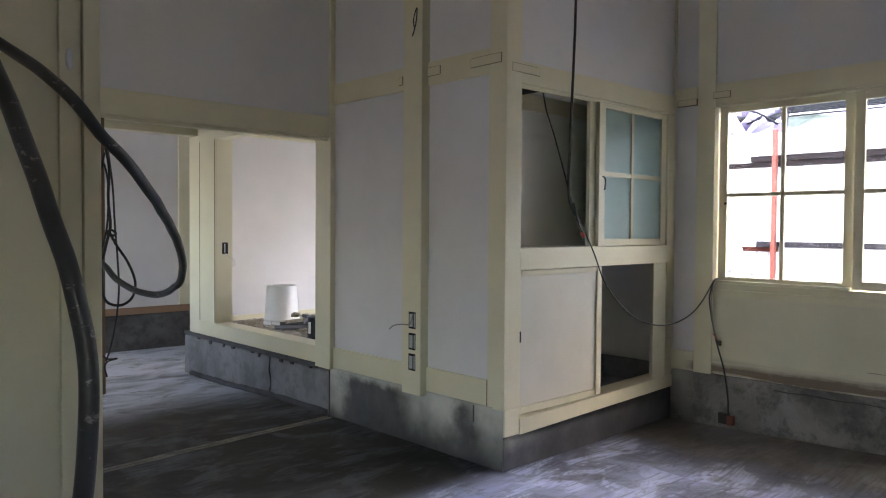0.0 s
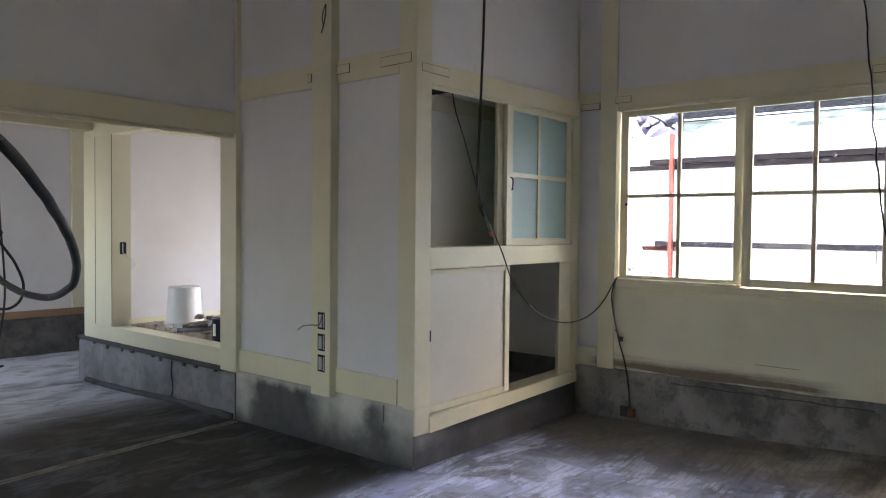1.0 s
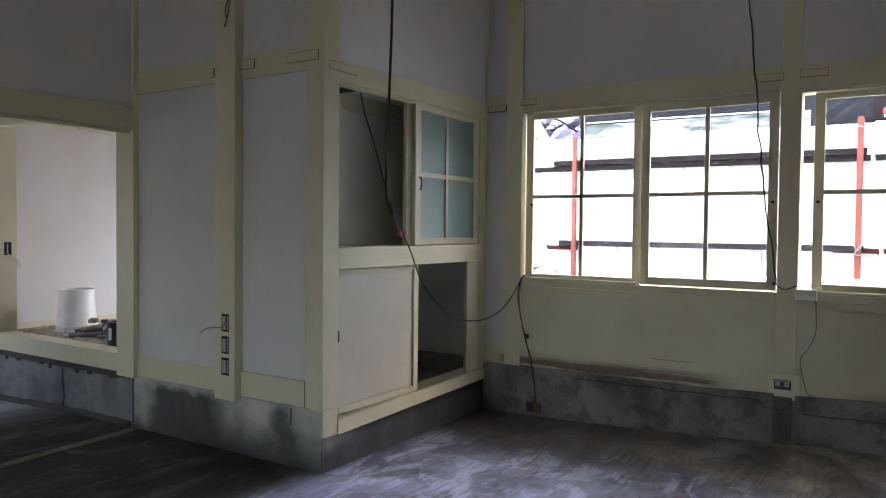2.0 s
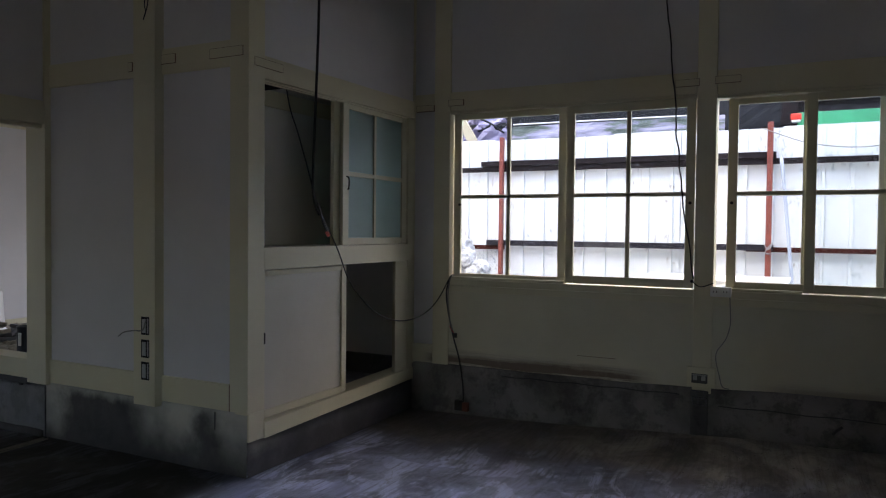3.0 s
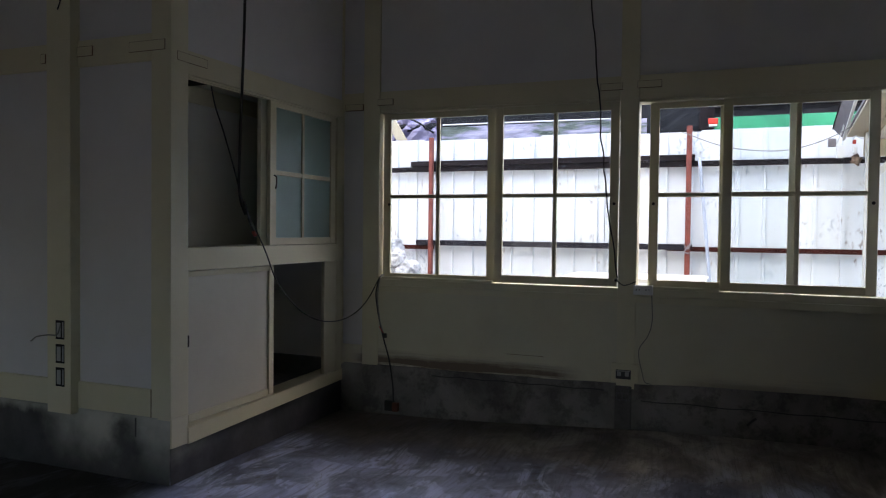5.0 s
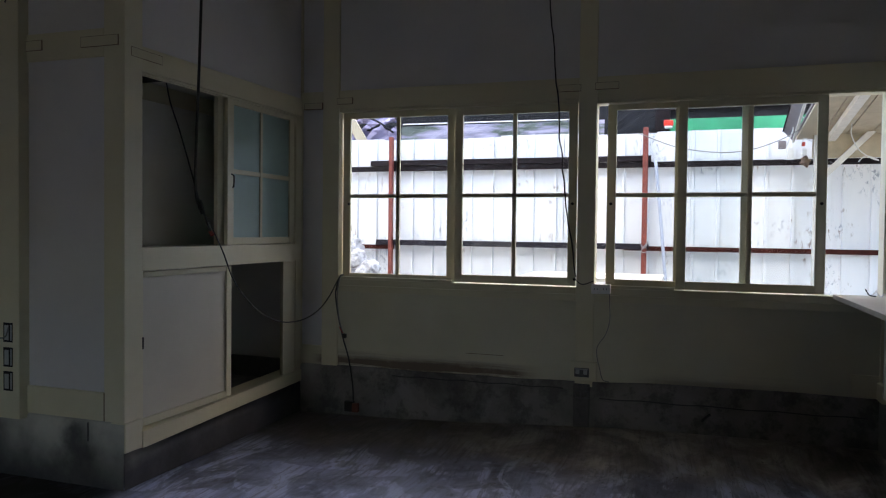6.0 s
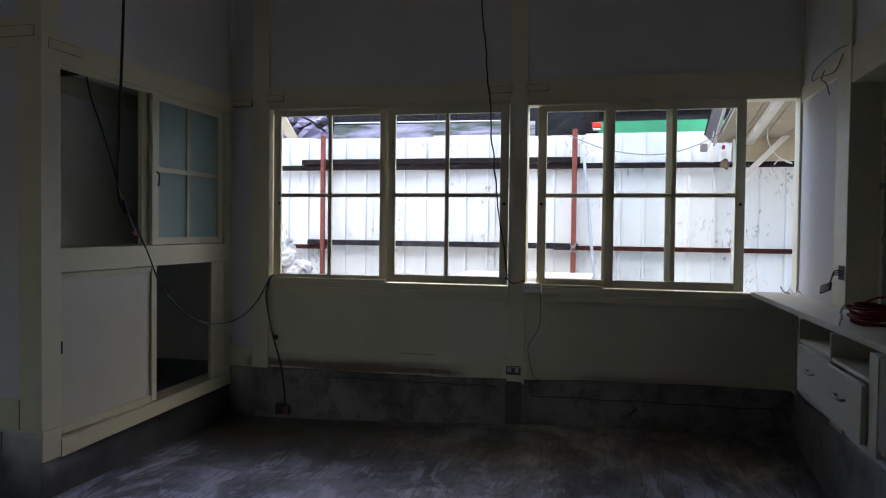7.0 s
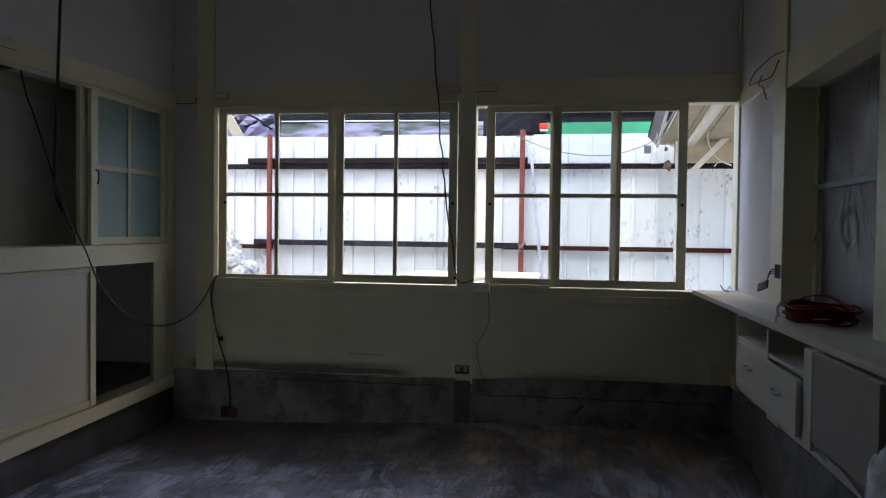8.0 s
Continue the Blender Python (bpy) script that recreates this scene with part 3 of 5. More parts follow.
def wall_block():
    """The closet wall that faces the camera's side, from the cabinet corner to the partition, and on past it."""
    w = slab("wall_closet", (XB + 0.015, XB + 0.10, YC + 0.10, YP, 0.37, TOP), PLASTER, None, 0)
    structure(w, "white plastered closet wall with cream posts and rails", "wall")
    bm = bmesh.new()
    n, ring = 40, []
    y0, y1 = YC, 4.873
    for k in range(n + 1):
        y = y0 + (y1 - y0) * k / n
        t = 0.383 + 0.006 * noise.noise(Vector((y * 3, 0, 0)))
        bulge = 0.005 * noise.noise(Vector((y * 1.9, 3, 0)))
        ring.append([bm.verts.new(p) for p in ((XB - 0.004 + bulge, y, -0.2), (XB - 0.002 + bulge, y, t * 0.5), (XB, y, t - 0.012), (XB + 0.012, y, t), (XB + 0.13, y, t))])
    for a, b in zip(ring, ring[1:]):
        for j in range(4):
            bm.faces.new((a[j], b[j], b[j + 1], a[j + 1]))
    part("mortar_base", bm, CONC_BLOCK, w, "grey mortar base hazed with cream paint spray", True)
    bm, n, ring = bmesh.new(), 50, []
    for k in range(n + 1):
        y = 4.873 + (7.573 - 4.873) * k / n
        t = 0.345 + 0.006 * noise.noise(Vector((y * 3, 0, 0)))
        bulge = 0.005 * noise.noise(Vector((y * 1.9, 3, 0)))
        ring.append([bm.verts.new(p) for p in ((XB - 0.004 + bulge, y, -0.2), (XB - 0.002 + bulge, y, t * 0.5), (XB, y, t - 0.012), (XB + 0.012, y, t), (XB + 0.13, y, t))])
    for p, q in zip(ring, ring[1:]):
        for j in range(4):
            bm.faces.new((p[j], q[j], q[j + 1], p[j + 1]))
    bm.faces.new(ring[-1])
    part("mortar_base", bm, CONC_FAR, w, "paler mortar base with a dark lip", True)
    pts = [(XB - 0.006 + 0.006 * noise.noise(Vector((k * 0.9, 2, 0))), 4.90 + 0.1 * k, floor_height(XB - 0.05, 4.90 + 0.1 * k) + 0.014 + 0.012 * noise.noise(Vector((k * 0.7, 0, 5)))) for k in range(26)]
    tube("base_fillet", pts, 0.03, MORTAR_DARK, w, 8, 3)
    for k in range(9):
        bm = bmesh.new()
        box(bm, XB - 0.010, XB + 0.01, -0.012 - 0.010 * (k % 3), 0.014 + 0.010 * (k % 2), 0.334 - 0.007 * (k % 4), 0.360, 0.004)
        for v in bm.verts:
            v.co.y += 5.15 + 0.26 * k + 0.06 * math.sin(k * 2.7)
        part("mortar_drip", bm, MORTAR_DARK, w)
    pts = [(XB - 0.004 + 0.004 * math.sin(k * 2.1), 5.80 + 0.012 * math.sin(k * 1.3), 0.34 - 0.06 * k) for k in range(7)]
    tube("base_crack", pts, 0.007, MORTAR_DARK, w, 5, 3)
    slab("base_joint", (XB - 0.007, XB + 0.02, 4.868, 4.878, -0.1, 0.375), MORTAR_DARK, w, 0)
    slab("base_joint", (XB - 0.006, XB + 0.02, 3.262, 3.268, 0.26, 0.37), MORTAR_DARK, w, 0)
    # middle post, proud of the wall
    slab("post", (XB - 0.055, XB + 0.09, 3.722, 3.915, 0.355, TOP), CREAM, w, 0.004)
    # corner post: one face here, one on the cabinet side
    slab("post", (XB - 0.002, XB + 0.140, YC - 0.004, 3.15, 0.385, TOP), CREAM, w, 0.004)
    slab("post_foot", (XB + 0.004, XB + 0.138, YC - 0.006, YC + 0.10, 0.214, 0.383), CREAM, w, 0.003)
    # rails
    for a, b in ((3.152, 3.720), (3.917, 4.828)):
        slab("rail", (XB - 0.001, XB + 0.10, a, b, 2.457, 2.615), CREAM_RAIL, w, 0.003)
        slab("bottom_rail", (XB - 0.003, XB + 0.10, a, b, 0.386, 0.548), CREAM_RAIL, w, 0.003)
    slab("rail_split", (XB - 0.005, XB + 0.01, 3.147, 3.151, 0.386, 0.55), DARK_WOOD, w, 0)
    for y, dy, z in ((3.05, 0.26, 2.515), (3.60, 0.118, 2.52), (3.985, 0.035, 2.50)):
        slab("joint_key", (XB - 0.008, XB + 0.02, y, y + dy, z, z + 0.055), CREAM_RAIL, w, 0.001)
        slab("joint_gap", (XB - 0.0068, XB + 0.02, y - 0.0022, y + dy + 0.0022, z - 0.0022, z + 0.0572), DARK_WOOD, w, 0)
    # three empty box holes in the middle post
    for z in (0.808, 0.662, 0.520):
        slab("socket_hole", (XB - 0.0575, XB - 0.02, 3.772, 3.842, z, z + 0.115), DARK, w, 0)
        slab("socket_strap", (XB - 0.060, XB - 0.056, 3.776, 3.786, z + 0.01, z + 0.105), STEEL, w, 0)
        slab("socket_box", (XB - 0.0595, XB - 0.0565, 3.800, 3.832, z + 0.012, z + 0.10), PLASTIC_GREY, w, 0.001)
    # junction post under the partition beam
    slab("post", (XB - 0.03, XB + 0.11, YP + 0.0, 5.04, 0.372, TOP), CREAM, w, 0.004)
    # opening to the raised room: threshold, far post, wall above
    slab("threshold", (XB - 0.012, XB + 0.16, 5.042, 7.17, 0.395, 0.535), CREAM_RAIL, w, 0.005)
    slab("mortar_lip", (XB - 0.02, XB + 0.10, 5.05, 7.56, 0.352, 0.393), MORTAR_DARK, w, 0.010)
    slab("post", (XB - 0.006, 3.52, 6.86, 7.20, 0.395, 2.44), CREAM, w, 0.004)
    for y in (6.862, 7.196):
        slab("groove", (XB - 0.0085, XB + 0.01, y, y + 0.007, 0.54, 2.358), DARK_WOOD, w, 0)
    slab("switch_hole", (3.408, 3.470, 6.8565, 6.90, 1.222, 1.338), DARK, w, 0)
    slab("switch_strap", (3.430, 3.440, 6.853, 6.858, 1.235, 1.325), STEEL, w, 0)
    slab("lintel", (XB - 0.004, XB + 0.12, 5.042, 7.30, 2.36, 2.52), CREAM_RAIL, w)
    slab("plaster_panel", (XB + 0.01, XB + 0.10, 5.042, 7.30, 2.52, TOP), PLASTER, w, 0)
    slab("floor_skirt", (XB - 0.015, XB + 0.03, 4.9, 7.45, -0.07, -0.035), MORTAR_DARK, w, 0.01)


wall_block()


def wall_cabinet():
    """The closet front with its two sliding cupboards."""
    w = slab("wall_cabinet", (XB + 0.12, XW + 0.01, YC + 0.015, YC + 0.10, 2.52, TOP), PLASTER, None, 0)
    structure(w, "white plaster above a built-in closet front", "wall")
    bm = bmesh.new()
    n, ring = 40, []
    for k in range(n + 1):
        x = XB + 0.001 + (XW - XB) * k / n
        t = 0.206 + 0.051 * k / n + 0.004 * noise.noise(Vector((x * 4, 0, 2)))
        ring.append([bm.verts.new(p) for p in ((x, YC - 0.002, -0.1), (x, YC, t * 0.6), (x, YC + 0.004, t), (x, YC + 0.1, t))])
    for a, b in zip(ring, ring[1:]):
        for j in range(3):
            bm.faces.new((a[j], b[j], b[j + 1], a[j + 1]))
    part("mortar_base", bm, CONC_CAB, w, "dark damp mortar base", True)
    x0, x1 = XB + 0.142, 5.232
    bm = bmesh.new()
    box(bm, x0, XW - 0.006, YC, YC + 0.12, 2.410, 2.548, 0.003)
    for i in range(2):
        box(bm, x0, x1, YC + 0.012 + 0.042 * i, YC + 0.026 + 0.042 * i, 2.396, 2.409)
    for v in bm.verts:
        v.co.z -= 0.012 * (XW - v.co.x) / (XW - x0)
    part("top_rail", bm, CREAM_RAIL, w, "cream top rail with sliding grooves")
    slab("mid_rail", (x0, x1, YC - 0.002, YC + 0.14, 1.240, 1.376), CREAM_RAIL, w)
    slab("post", (x1 + 0.002, XW - 0.006, YC + 0.002, YC + 0.12, 0.349, 2.403), CREAM, w)
    bm = bmesh.new()
    vs = [(XB + 0.1395, 0.210, 0.308), (XW - 0.014, 0.257, 0.351)]
    pts = []
    for x, a, b in vs:
        pts.append([bm.verts.new(p) for p in ((x, YC - 0.012, a), (x, YC - 0.012, b - 0.004), (x, YC - 0.006, b), (x, YC + 0.14, b), (x, YC + 0.14, a))])
    for j in range(5):
        bm.faces.new((pts[0][j], pts[1][j], pts[1][(j + 1) % 5], pts[0][(j + 1) % 5]))
    bm.faces.new(pts[0])
    bm.faces.new(pts[1][::-1])
    part("bottom_rail", bm, CREAM_RAIL, w)
    slab("inner_post", (5.052, x1, YC + 0.006, YC + 0.034, 0.346, 1.238), CREAM, w)
    slab("joint_key", (XB + 0.050, XB + 0.305, YC - 0.0065, YC + 0.02, 2.464, 2.512), CREAM_RAIL, w, 0.001)
    slab("joint_gap", (XB + 0.0478, XB + 0.3072, YC - 0.0055, YC + 0.02, 2.4618, 2.5142), DARK_WOOD, w, 0)
    slab("post_seam", (XB + 0.1385, XB + 0.1415, YC + 0.001, YC + 0.02, 2.40, 2.57), DARK_WOOD, w, 0)
    # inside
    slab("closet_back", (XB + 0.10, XW + 0.02, 3.92, 3.99, 0.2, TOP), CLOSET, w, 0)
    slab("cupboard_back", (XB + 0.114, XW + 0.002, 3.43, 3.46, 1.373, 2.48), CLOSET, w, 0)
    # dark slab drawn for the unlit hole in the cupboard ceiling
    slab("ceiling_gap", (XB + 0.13, XB + 0.59, 3.17, 3.42, 2.432, 2.452), DARK, w, 0)
    slab("closet_side", (XW + 0.004, XW + 0.013, YC + 0.13, 3.92, 0.40, 2.41), CLOSET, w, 0)
    slab("closet_side", (XB + 0.101, XB + 0.112, YC + 0.13, 3.92, 0.27, 2.41), CLOSET, w, 0)
    slab("closet_back_rail", (XB + 0.114, XW, 3.415, 3.429, 2.335, 2.45), CREAM_RAIL, w)
    slab("closet_shelf", (XB + 0.10, XW + 0.01, YC + 0.14, 3.92, 1.30, 1.372), CLOSET, w)
    slab("closet_floor", (XB + 0.10, XW + 0.01, YC + 0.10, 3.92, 0.10, 0.255), CONC_FAR, w, 0)
    slab("closet_inner_base", (XW - 0.012, XW + 0.02, YC + 0.12, 3.92, 0.255, 0.425), CONC_FAR, w, 0.006)
    slab("closet_ceiling", (XB + 0.10, XW + 0.01, YC + 0.12, 3.92, 2.455, 2.49), CLOSET, w, 0)


wall_cabinet()


def cupboard_sash(y, x0, x1, label):
    z0, z1 = 1.380, 2.394
    g = group_of("glazed_screen", ((x0 + x1) / 2, y, z0), label, "sliding screen")

    def put(n, dims, m=CREAM, bev=0.003):
        return under(slab(n, dims, m, None, bev), g)
    st, mu, c, mid = 0.072, 0.03, x0 + (x1 - x0) * 0.475, 1.892
    put("stile", (x0, x0 + st, y, y + 0.03, z0, z1))
    put("stile", (x1 - st, x1, y, y + 0.03, z0, z1))
    put("rail", (x0 + st, x1 - st, y + 0.001, y + 0.029, z0, z0 + 0.05), CREAM_RAIL)
    put("rail", (x0 + st, x1 - st, y + 0.001, y + 0.029, z1 - 0.04, z1), CREAM_RAIL)
    put("muntin", (c - mu / 2, c + mu / 2, y + 0.003, y + 0.027, z0 + 0.05, z1 - 0.04))
    for a, b in ((x0 + st, c - mu / 2), (c + mu / 2, x1 - st)):
        put("muntin", (a, b, y + 0.004, y + 0.026, mid - 0.017, mid + 0.017), CREAM_RAIL)
        for p, q in ((z0 + 0.05, mid - 0.017), (mid + 0.017, z1 - 0.04)):
            put("pane", (a, b, y + 0.013, y + 0.017, p, q), FROSTED, 0)
    return g


front_sash = cupboard_sash(YC + 0.022, 4.340, 5.240, "cream cupboard sash with four frosted greenish glass panes")
cupboard_sash(YC + 0.060, 4.280, 5.190, "second frosted cupboard sash slid behind the first")
hook = tube("hook", [(4.372, YC + 0.014, 1.87), (4.372, YC - 0.006, 1.855), (4.372, YC - 0.006, 1.80), (4.376, YC + 0.004, 1.778), (4.380, YC - 0.004, 1.79)], 0.005, BRASS)
under(hook, front_sash)


def lower_door():
    g = group_of("sliding_screen", (3.9, YC + 0.03, 0.32), "cream sliding cupboard door with a slim raised frame", "sliding screen")

    def put(n, dims, m=CREAM, bev=0.003):
        return under(slab(n, dims, m, None, bev), g)
    x0, x1, z1 = 3.482, 4.376, 1.235
    bm = bmesh.new()
    for y0, y1, a, b, p, q in ((YC + 0.026, YC + 0.04, x0, x1 - 0.05, 0.34, z1 - 0.03),):
        box(bm, a, b, y0, y1, p, q, 0.002)
    under(part("panel", bm, WHITE_PAINT), g)
    put("stile", (x1 - 0.055, x1, YC + 0.012, YC + 0.045, 0.330, z1))
    put("stile", (x0, x0 + 0.03, YC + 0.018, YC + 0.044, 0.32, z1))
    put("rail", (x0 + 0.03, x1 - 0.055, YC + 0.016, YC + 0.044, z1 - 0.035, z1), CREAM_RAIL)
    put("rail", (x0 + 0.03, x1 - 0.055, YC + 0.016, YC + 0.044, 0.325, 0.372), CREAM_RAIL)
    put("finger_slot", (x0 + 0.018, x0 + 0.031, YC + 0.0135, YC + 0.03, 0.782, 0.852), BRASS, 0.001)


lower_door()


def partition():
    w = slab("wall_partition", (-2.4, XB + 0.05, YP + 0.02, YP + 0.10, 2.365, TOP), PLASTER, None, 0)
    structure(w, "plastered wall over a long cream beam across the open bay", "wall")
    slab("beam", (-2.4, XB - 0.032, YP, YP + 0.12, 2.20, 2.363), CREAM_RAIL, w, 0.005)
    slab("beam_batten", (-2.4, XB - 0.032, YP + 0.03, YP + 0.09, 2.175, 2.198), CREAM_RAIL, w, 0.002)
    # unseen panel added to stop the rear light reaching the back rooms
    slab("plaster_panel", (-2.4, 1.50, YP + 0.02, YP + 0.10, -0.1, 2.174), PLASTER, w, 0)
    slab("post", (1.50, 1.615, YP + 0.005, YP + 0.115, 0.43, 2.174), DARK_WOOD, w, 0.005)


partition()


def back_rooms():
    # cross wall with an opening into the far room
    w = slab("wall_cross", (-2.4, 3.19, 7.26, 7.36, 2.52, TOP), PLASTER, None, 0)
    structure(w, "white cross wall with a cream door frame", "wall")
    # unseen panel added to keep daylight out of the open bay
    slab("plaster_panel", (-2.4, 0.9, 7.26, 7.36, -0.1, 2.52), PLASTER, w, 0)
    slab("header", (0.9, XB - 0.008, 7.24, 7.38, 2.42, 2.52), CREAM_RAIL, w)
    slab("jamb", (XB - 0.006, XB + 0.12, 7.203, 7.405, 0.393, 2.42), CREAM, w, 0.005)
    slab("header_end", (3.19, XB - 0.01, 7.26, 7.36, 2.522, TOP), PLASTER, w, 0)
    slab("jamb_stop", (XB + 0.004, XB + 0.10, 7.407, 7.464, 0.393, 2.42), CREAM, w, 0.002)
    r = slab("wall_raised_room", (3.521, 5.6, 7.16, 7.24, 0.4, TOP), PLASTER, None, 0)
    structure(r, "white plastered wall of the raised room", "wall")
    slab("rail", (3.521, 5.5, 7.135, 7.159, 2.455, 2.60), CREAM_RAIL, r)
    slab("skirting", (3.522, 5.5, 7.14, 7.159, 0.506, 0.56), CREAM_RAIL, r)
    f = slab("floor_raised_room", (XB + 0.161, 5.5, 4.9, 7.16, 0.42, 0.505), RUBBLE, None, 0)
    structure(f, "dusty raised floor strewn with plaster crumbs", "floor")
    e = slab("wall_raised_room_end", (5.46, 5.56, 4.9, 5.2, 0.0, TOP), PLASTER, None, 0)
    structure(e, "plain plastered end wall with a window opening", "wall")
    for dims in ((5.46, 5.56, 6.3, 7.24, 0.0, TOP), (5.46, 5.56, 5.2, 6.3, 0.0, 0.75), (5.46, 5.56, 5.2, 6.3, 1.9, TOP)):
        slab("plaster_panel", dims, PLASTER, e, 0)
    s = slab("wall_raised_room_side", (XB + 0.11, 5.46, 4.80, 4.9, 0.0, TOP), PLASTER, None, 0)
    structure(s, "plain plastered side wall", "wall")
    # far room
    k = slab("wall_far", (-0.2, 5.45, 9.0, 9.1, 0.50, TOP), PLASTER, None, 0)
    structure(k, "lavender white far wall over a mortar base", "wall")
    slab("mortar_base", (-0.2, 5.45, 8.97, 9.1, -0.1, 0.430), MORTAR_BACK, k, 0.01, "dark mortar base")
    slab("bare_board", (-0.2, 5.45, 8.96, 9.06, 0.432, 0.513), BOARD_BROWN, k, 0.004)
    slab("post", (3.88, 4.06, 8.965, 9.08, 0.515, TOP), CREAM, k)
    slab("plaster_panel", (5.36, 5.44, 7.39, 9.0, 0.0, TOP), PLASTER, k, 0)
    q = slab("wall_far_side", (0.35, 0.45, 7.36, 9.0, -0.1, 0.9), PLASTER, None, 0)
    structure(q, "plain plastered far side wall", "wall")
    for dims in ((0.35, 0.45, 7.36, 7.6, 0.9, TOP), (0.35, 0.45, 8.85, 9.0, 0.9, TOP), (0.35, 0.45, 7.6, 8.85, 2.3, TOP)):
        slab("plaster_panel", dims, PLASTER, q, 0)


back_rooms()


def wall_near():
    w = slab("wall_near", (-2.4, 0.565, 2.03, 2.12, -0.05, TOP), CREAM, None, 0)
    structure(w, "cream painted end of a partition close by", "wall")
    slab("edge_board", (0.565, 0.617, 2.015, 2.12, -0.05, TOP), CREAM, w, 0.003)
    slab("seam", (0.617, 0.620, 2.03, 2.11, -0.05, TOP), DARK_WOOD, w, 0)
    slab("edge_post", (0.620, 0.663, 2.008, 2.12, -0.05, TOP), CREAM, w, 0.004)
    bm = bmesh.new()
    bmesh.ops.create_icosphere(bm, subdivisions=3, radius=1, matrix=Matrix.Translation((0.588, 2.014, 1.92)) @ Matrix.Diagonal((0.009, 0.005, 0.028, 1)))
    part("plaster_dab", bm, PLASTER, w, "white plaster dab", True)


wall_near()


def wall_right():
    w = slab("wall_right", (4.46, XW + 0.01, YR - 0.10, YR - 0.006, 0.45, TOP), PLASTER, None, 0)
    structure(w, "lavender white plastered wall by the window", "wall")
    slab("plaster_panel", (-2.4, 4.46, YR - 0.10, YR - 0.006, 2.48, TOP), PLASTER, w, 0)
    slab("rail", (4.46, XW - 0.014, YR - 0.08, YR + 0.006, 2.375, 2.478), CREAM_RAIL, w)
    slab("post", (4.225, 4.458, YR - 0.19, YR + 0.012, 0.45, TOP), CREAM, w, 0.004)
    slab("rail", (3.02, 4.223, YR - 0.19, YR + 0.006, 2.290, 2.478), CREAM_RAIL, w)
    slab("post", (2.88, 3.018, YR - 0.19, YR + 0.012, 0.45, TOP), CREAM, w, 0.004)
    slab("frame_stile", (4.175, 4.223, YR - 0.175, YR - 0.142, 1.08, 2.288), CREAM, w)
    slab("frame_sill", (3.02, 4.223, YR - 0.188, YR - 0.0, 1.02, 1.078), CREAM_RAIL, w)
    slab("window_board", (2.9, 4.44, YR - 0.23, YR - 0.20, 0.9, 2.62), plain("grey_boarding", (0.24, 0.24, 0.245), 0.6), w, 0)
    slab("plaster_panel", (3.02, 4.225, YR - 0.10, YR - 0.006, 0.45, 1.02), PLASTER, w, 0)
    # unseen wall pieces round an opening added to light the near wall
    for x0, x1, z0, z1 in ((-2.4, -0.90, 0.45, 2.48), (-0.33, 2.88, 0.45, 2.48), (-0.90, -0.33, 0.45, 1.30), (-0.90, -0.33, 1.88, 2.48)):
        slab("plaster_panel", (x0, x1, YR - 0.10, YR - 0.006, z0, z1), PLASTER, w, 0)
    bm = bmesh.new()
    n, ring = 60, []
    for k in range(n + 1):
        x = -2.4 + (XW + 2.4) * k / n
        t = 0.452 + 0.012 * noise.noise(Vector((x * 2.3, 9, 0)))
        ring.append([bm.verts.new(p) for p in ((x, YR + 0.012, -0.05), (x, YR + 0.012, t - 0.02), (x, YR, t), (x, YR - 0.09, t))])
    for a, b in zip(ring, ring[1:]):
        for j in range(3):
            bm.faces.new((a[j], b[j], b[j + 1], a[j + 1]))
    part("mortar_base", bm, CONC_FAR, w, "pale mortar base", True)
    slab("switch_hole", (4.245, 4.350, YR + 0.008, YR + 0.0135, 1.262, 1.338), DARK, w, 0)
    slab("corner_pad", (XW - 0.16, XW - 0.006, YR + 0.0, YR + 0.03, 0.45, 0.56), CREAM, w, 0.004)


wall_right()


def closing():
    c = slab("ceiling", (-2.5, XW + 0.15, YR - 0.15, 9.2, TOP, TOP + 0.1), CEILING_BOUNCE, None, 0)
    structure(slab("ceiling_raised_room", (XW + 0.16, 5.7, 4.8, 9.2, TOP, TOP + 0.1), PLASTER, None, 0), "plain white ceiling", "ceiling")
    structure(c, "unseen ceiling coloured pale yellow to bounce warm light", "ceiling")
    # unseen rear wall; its doorway is added to let light in
    b = slab("wall_rear", (-2.5, -2.4, YR - 0.15, 2.5, -0.1, TOP), PLASTER, None, 0)
    structure(b, "unseen plain plastered rear wall with an added doorway for light", "wall")
    for dims in ((-2.5, -2.4, 2.5, 3.0, -0.1, TOP), (-2.5, -2.4, 3.0, 3.9, 2.05, TOP), (-2.5, -2.4, 3.9, 7.4, -0.1, TOP)):
        slab("plaster_panel", dims, PLASTER, b, 0)


closing()


# ---- outside ----
def outside():
    bm = bmesh.new()
    for f in ([(-60, -200, -0.22), (400, -200, -0.22), (400, 200, -0.22), (-60, 200, -0.22)],):
        bm.faces.new([bm.verts.new(p) for p in f])
    structure(part("ground", bm, GROUND_OUT), "bare yard ground outside", "ground")


outside()
FX = 8.3


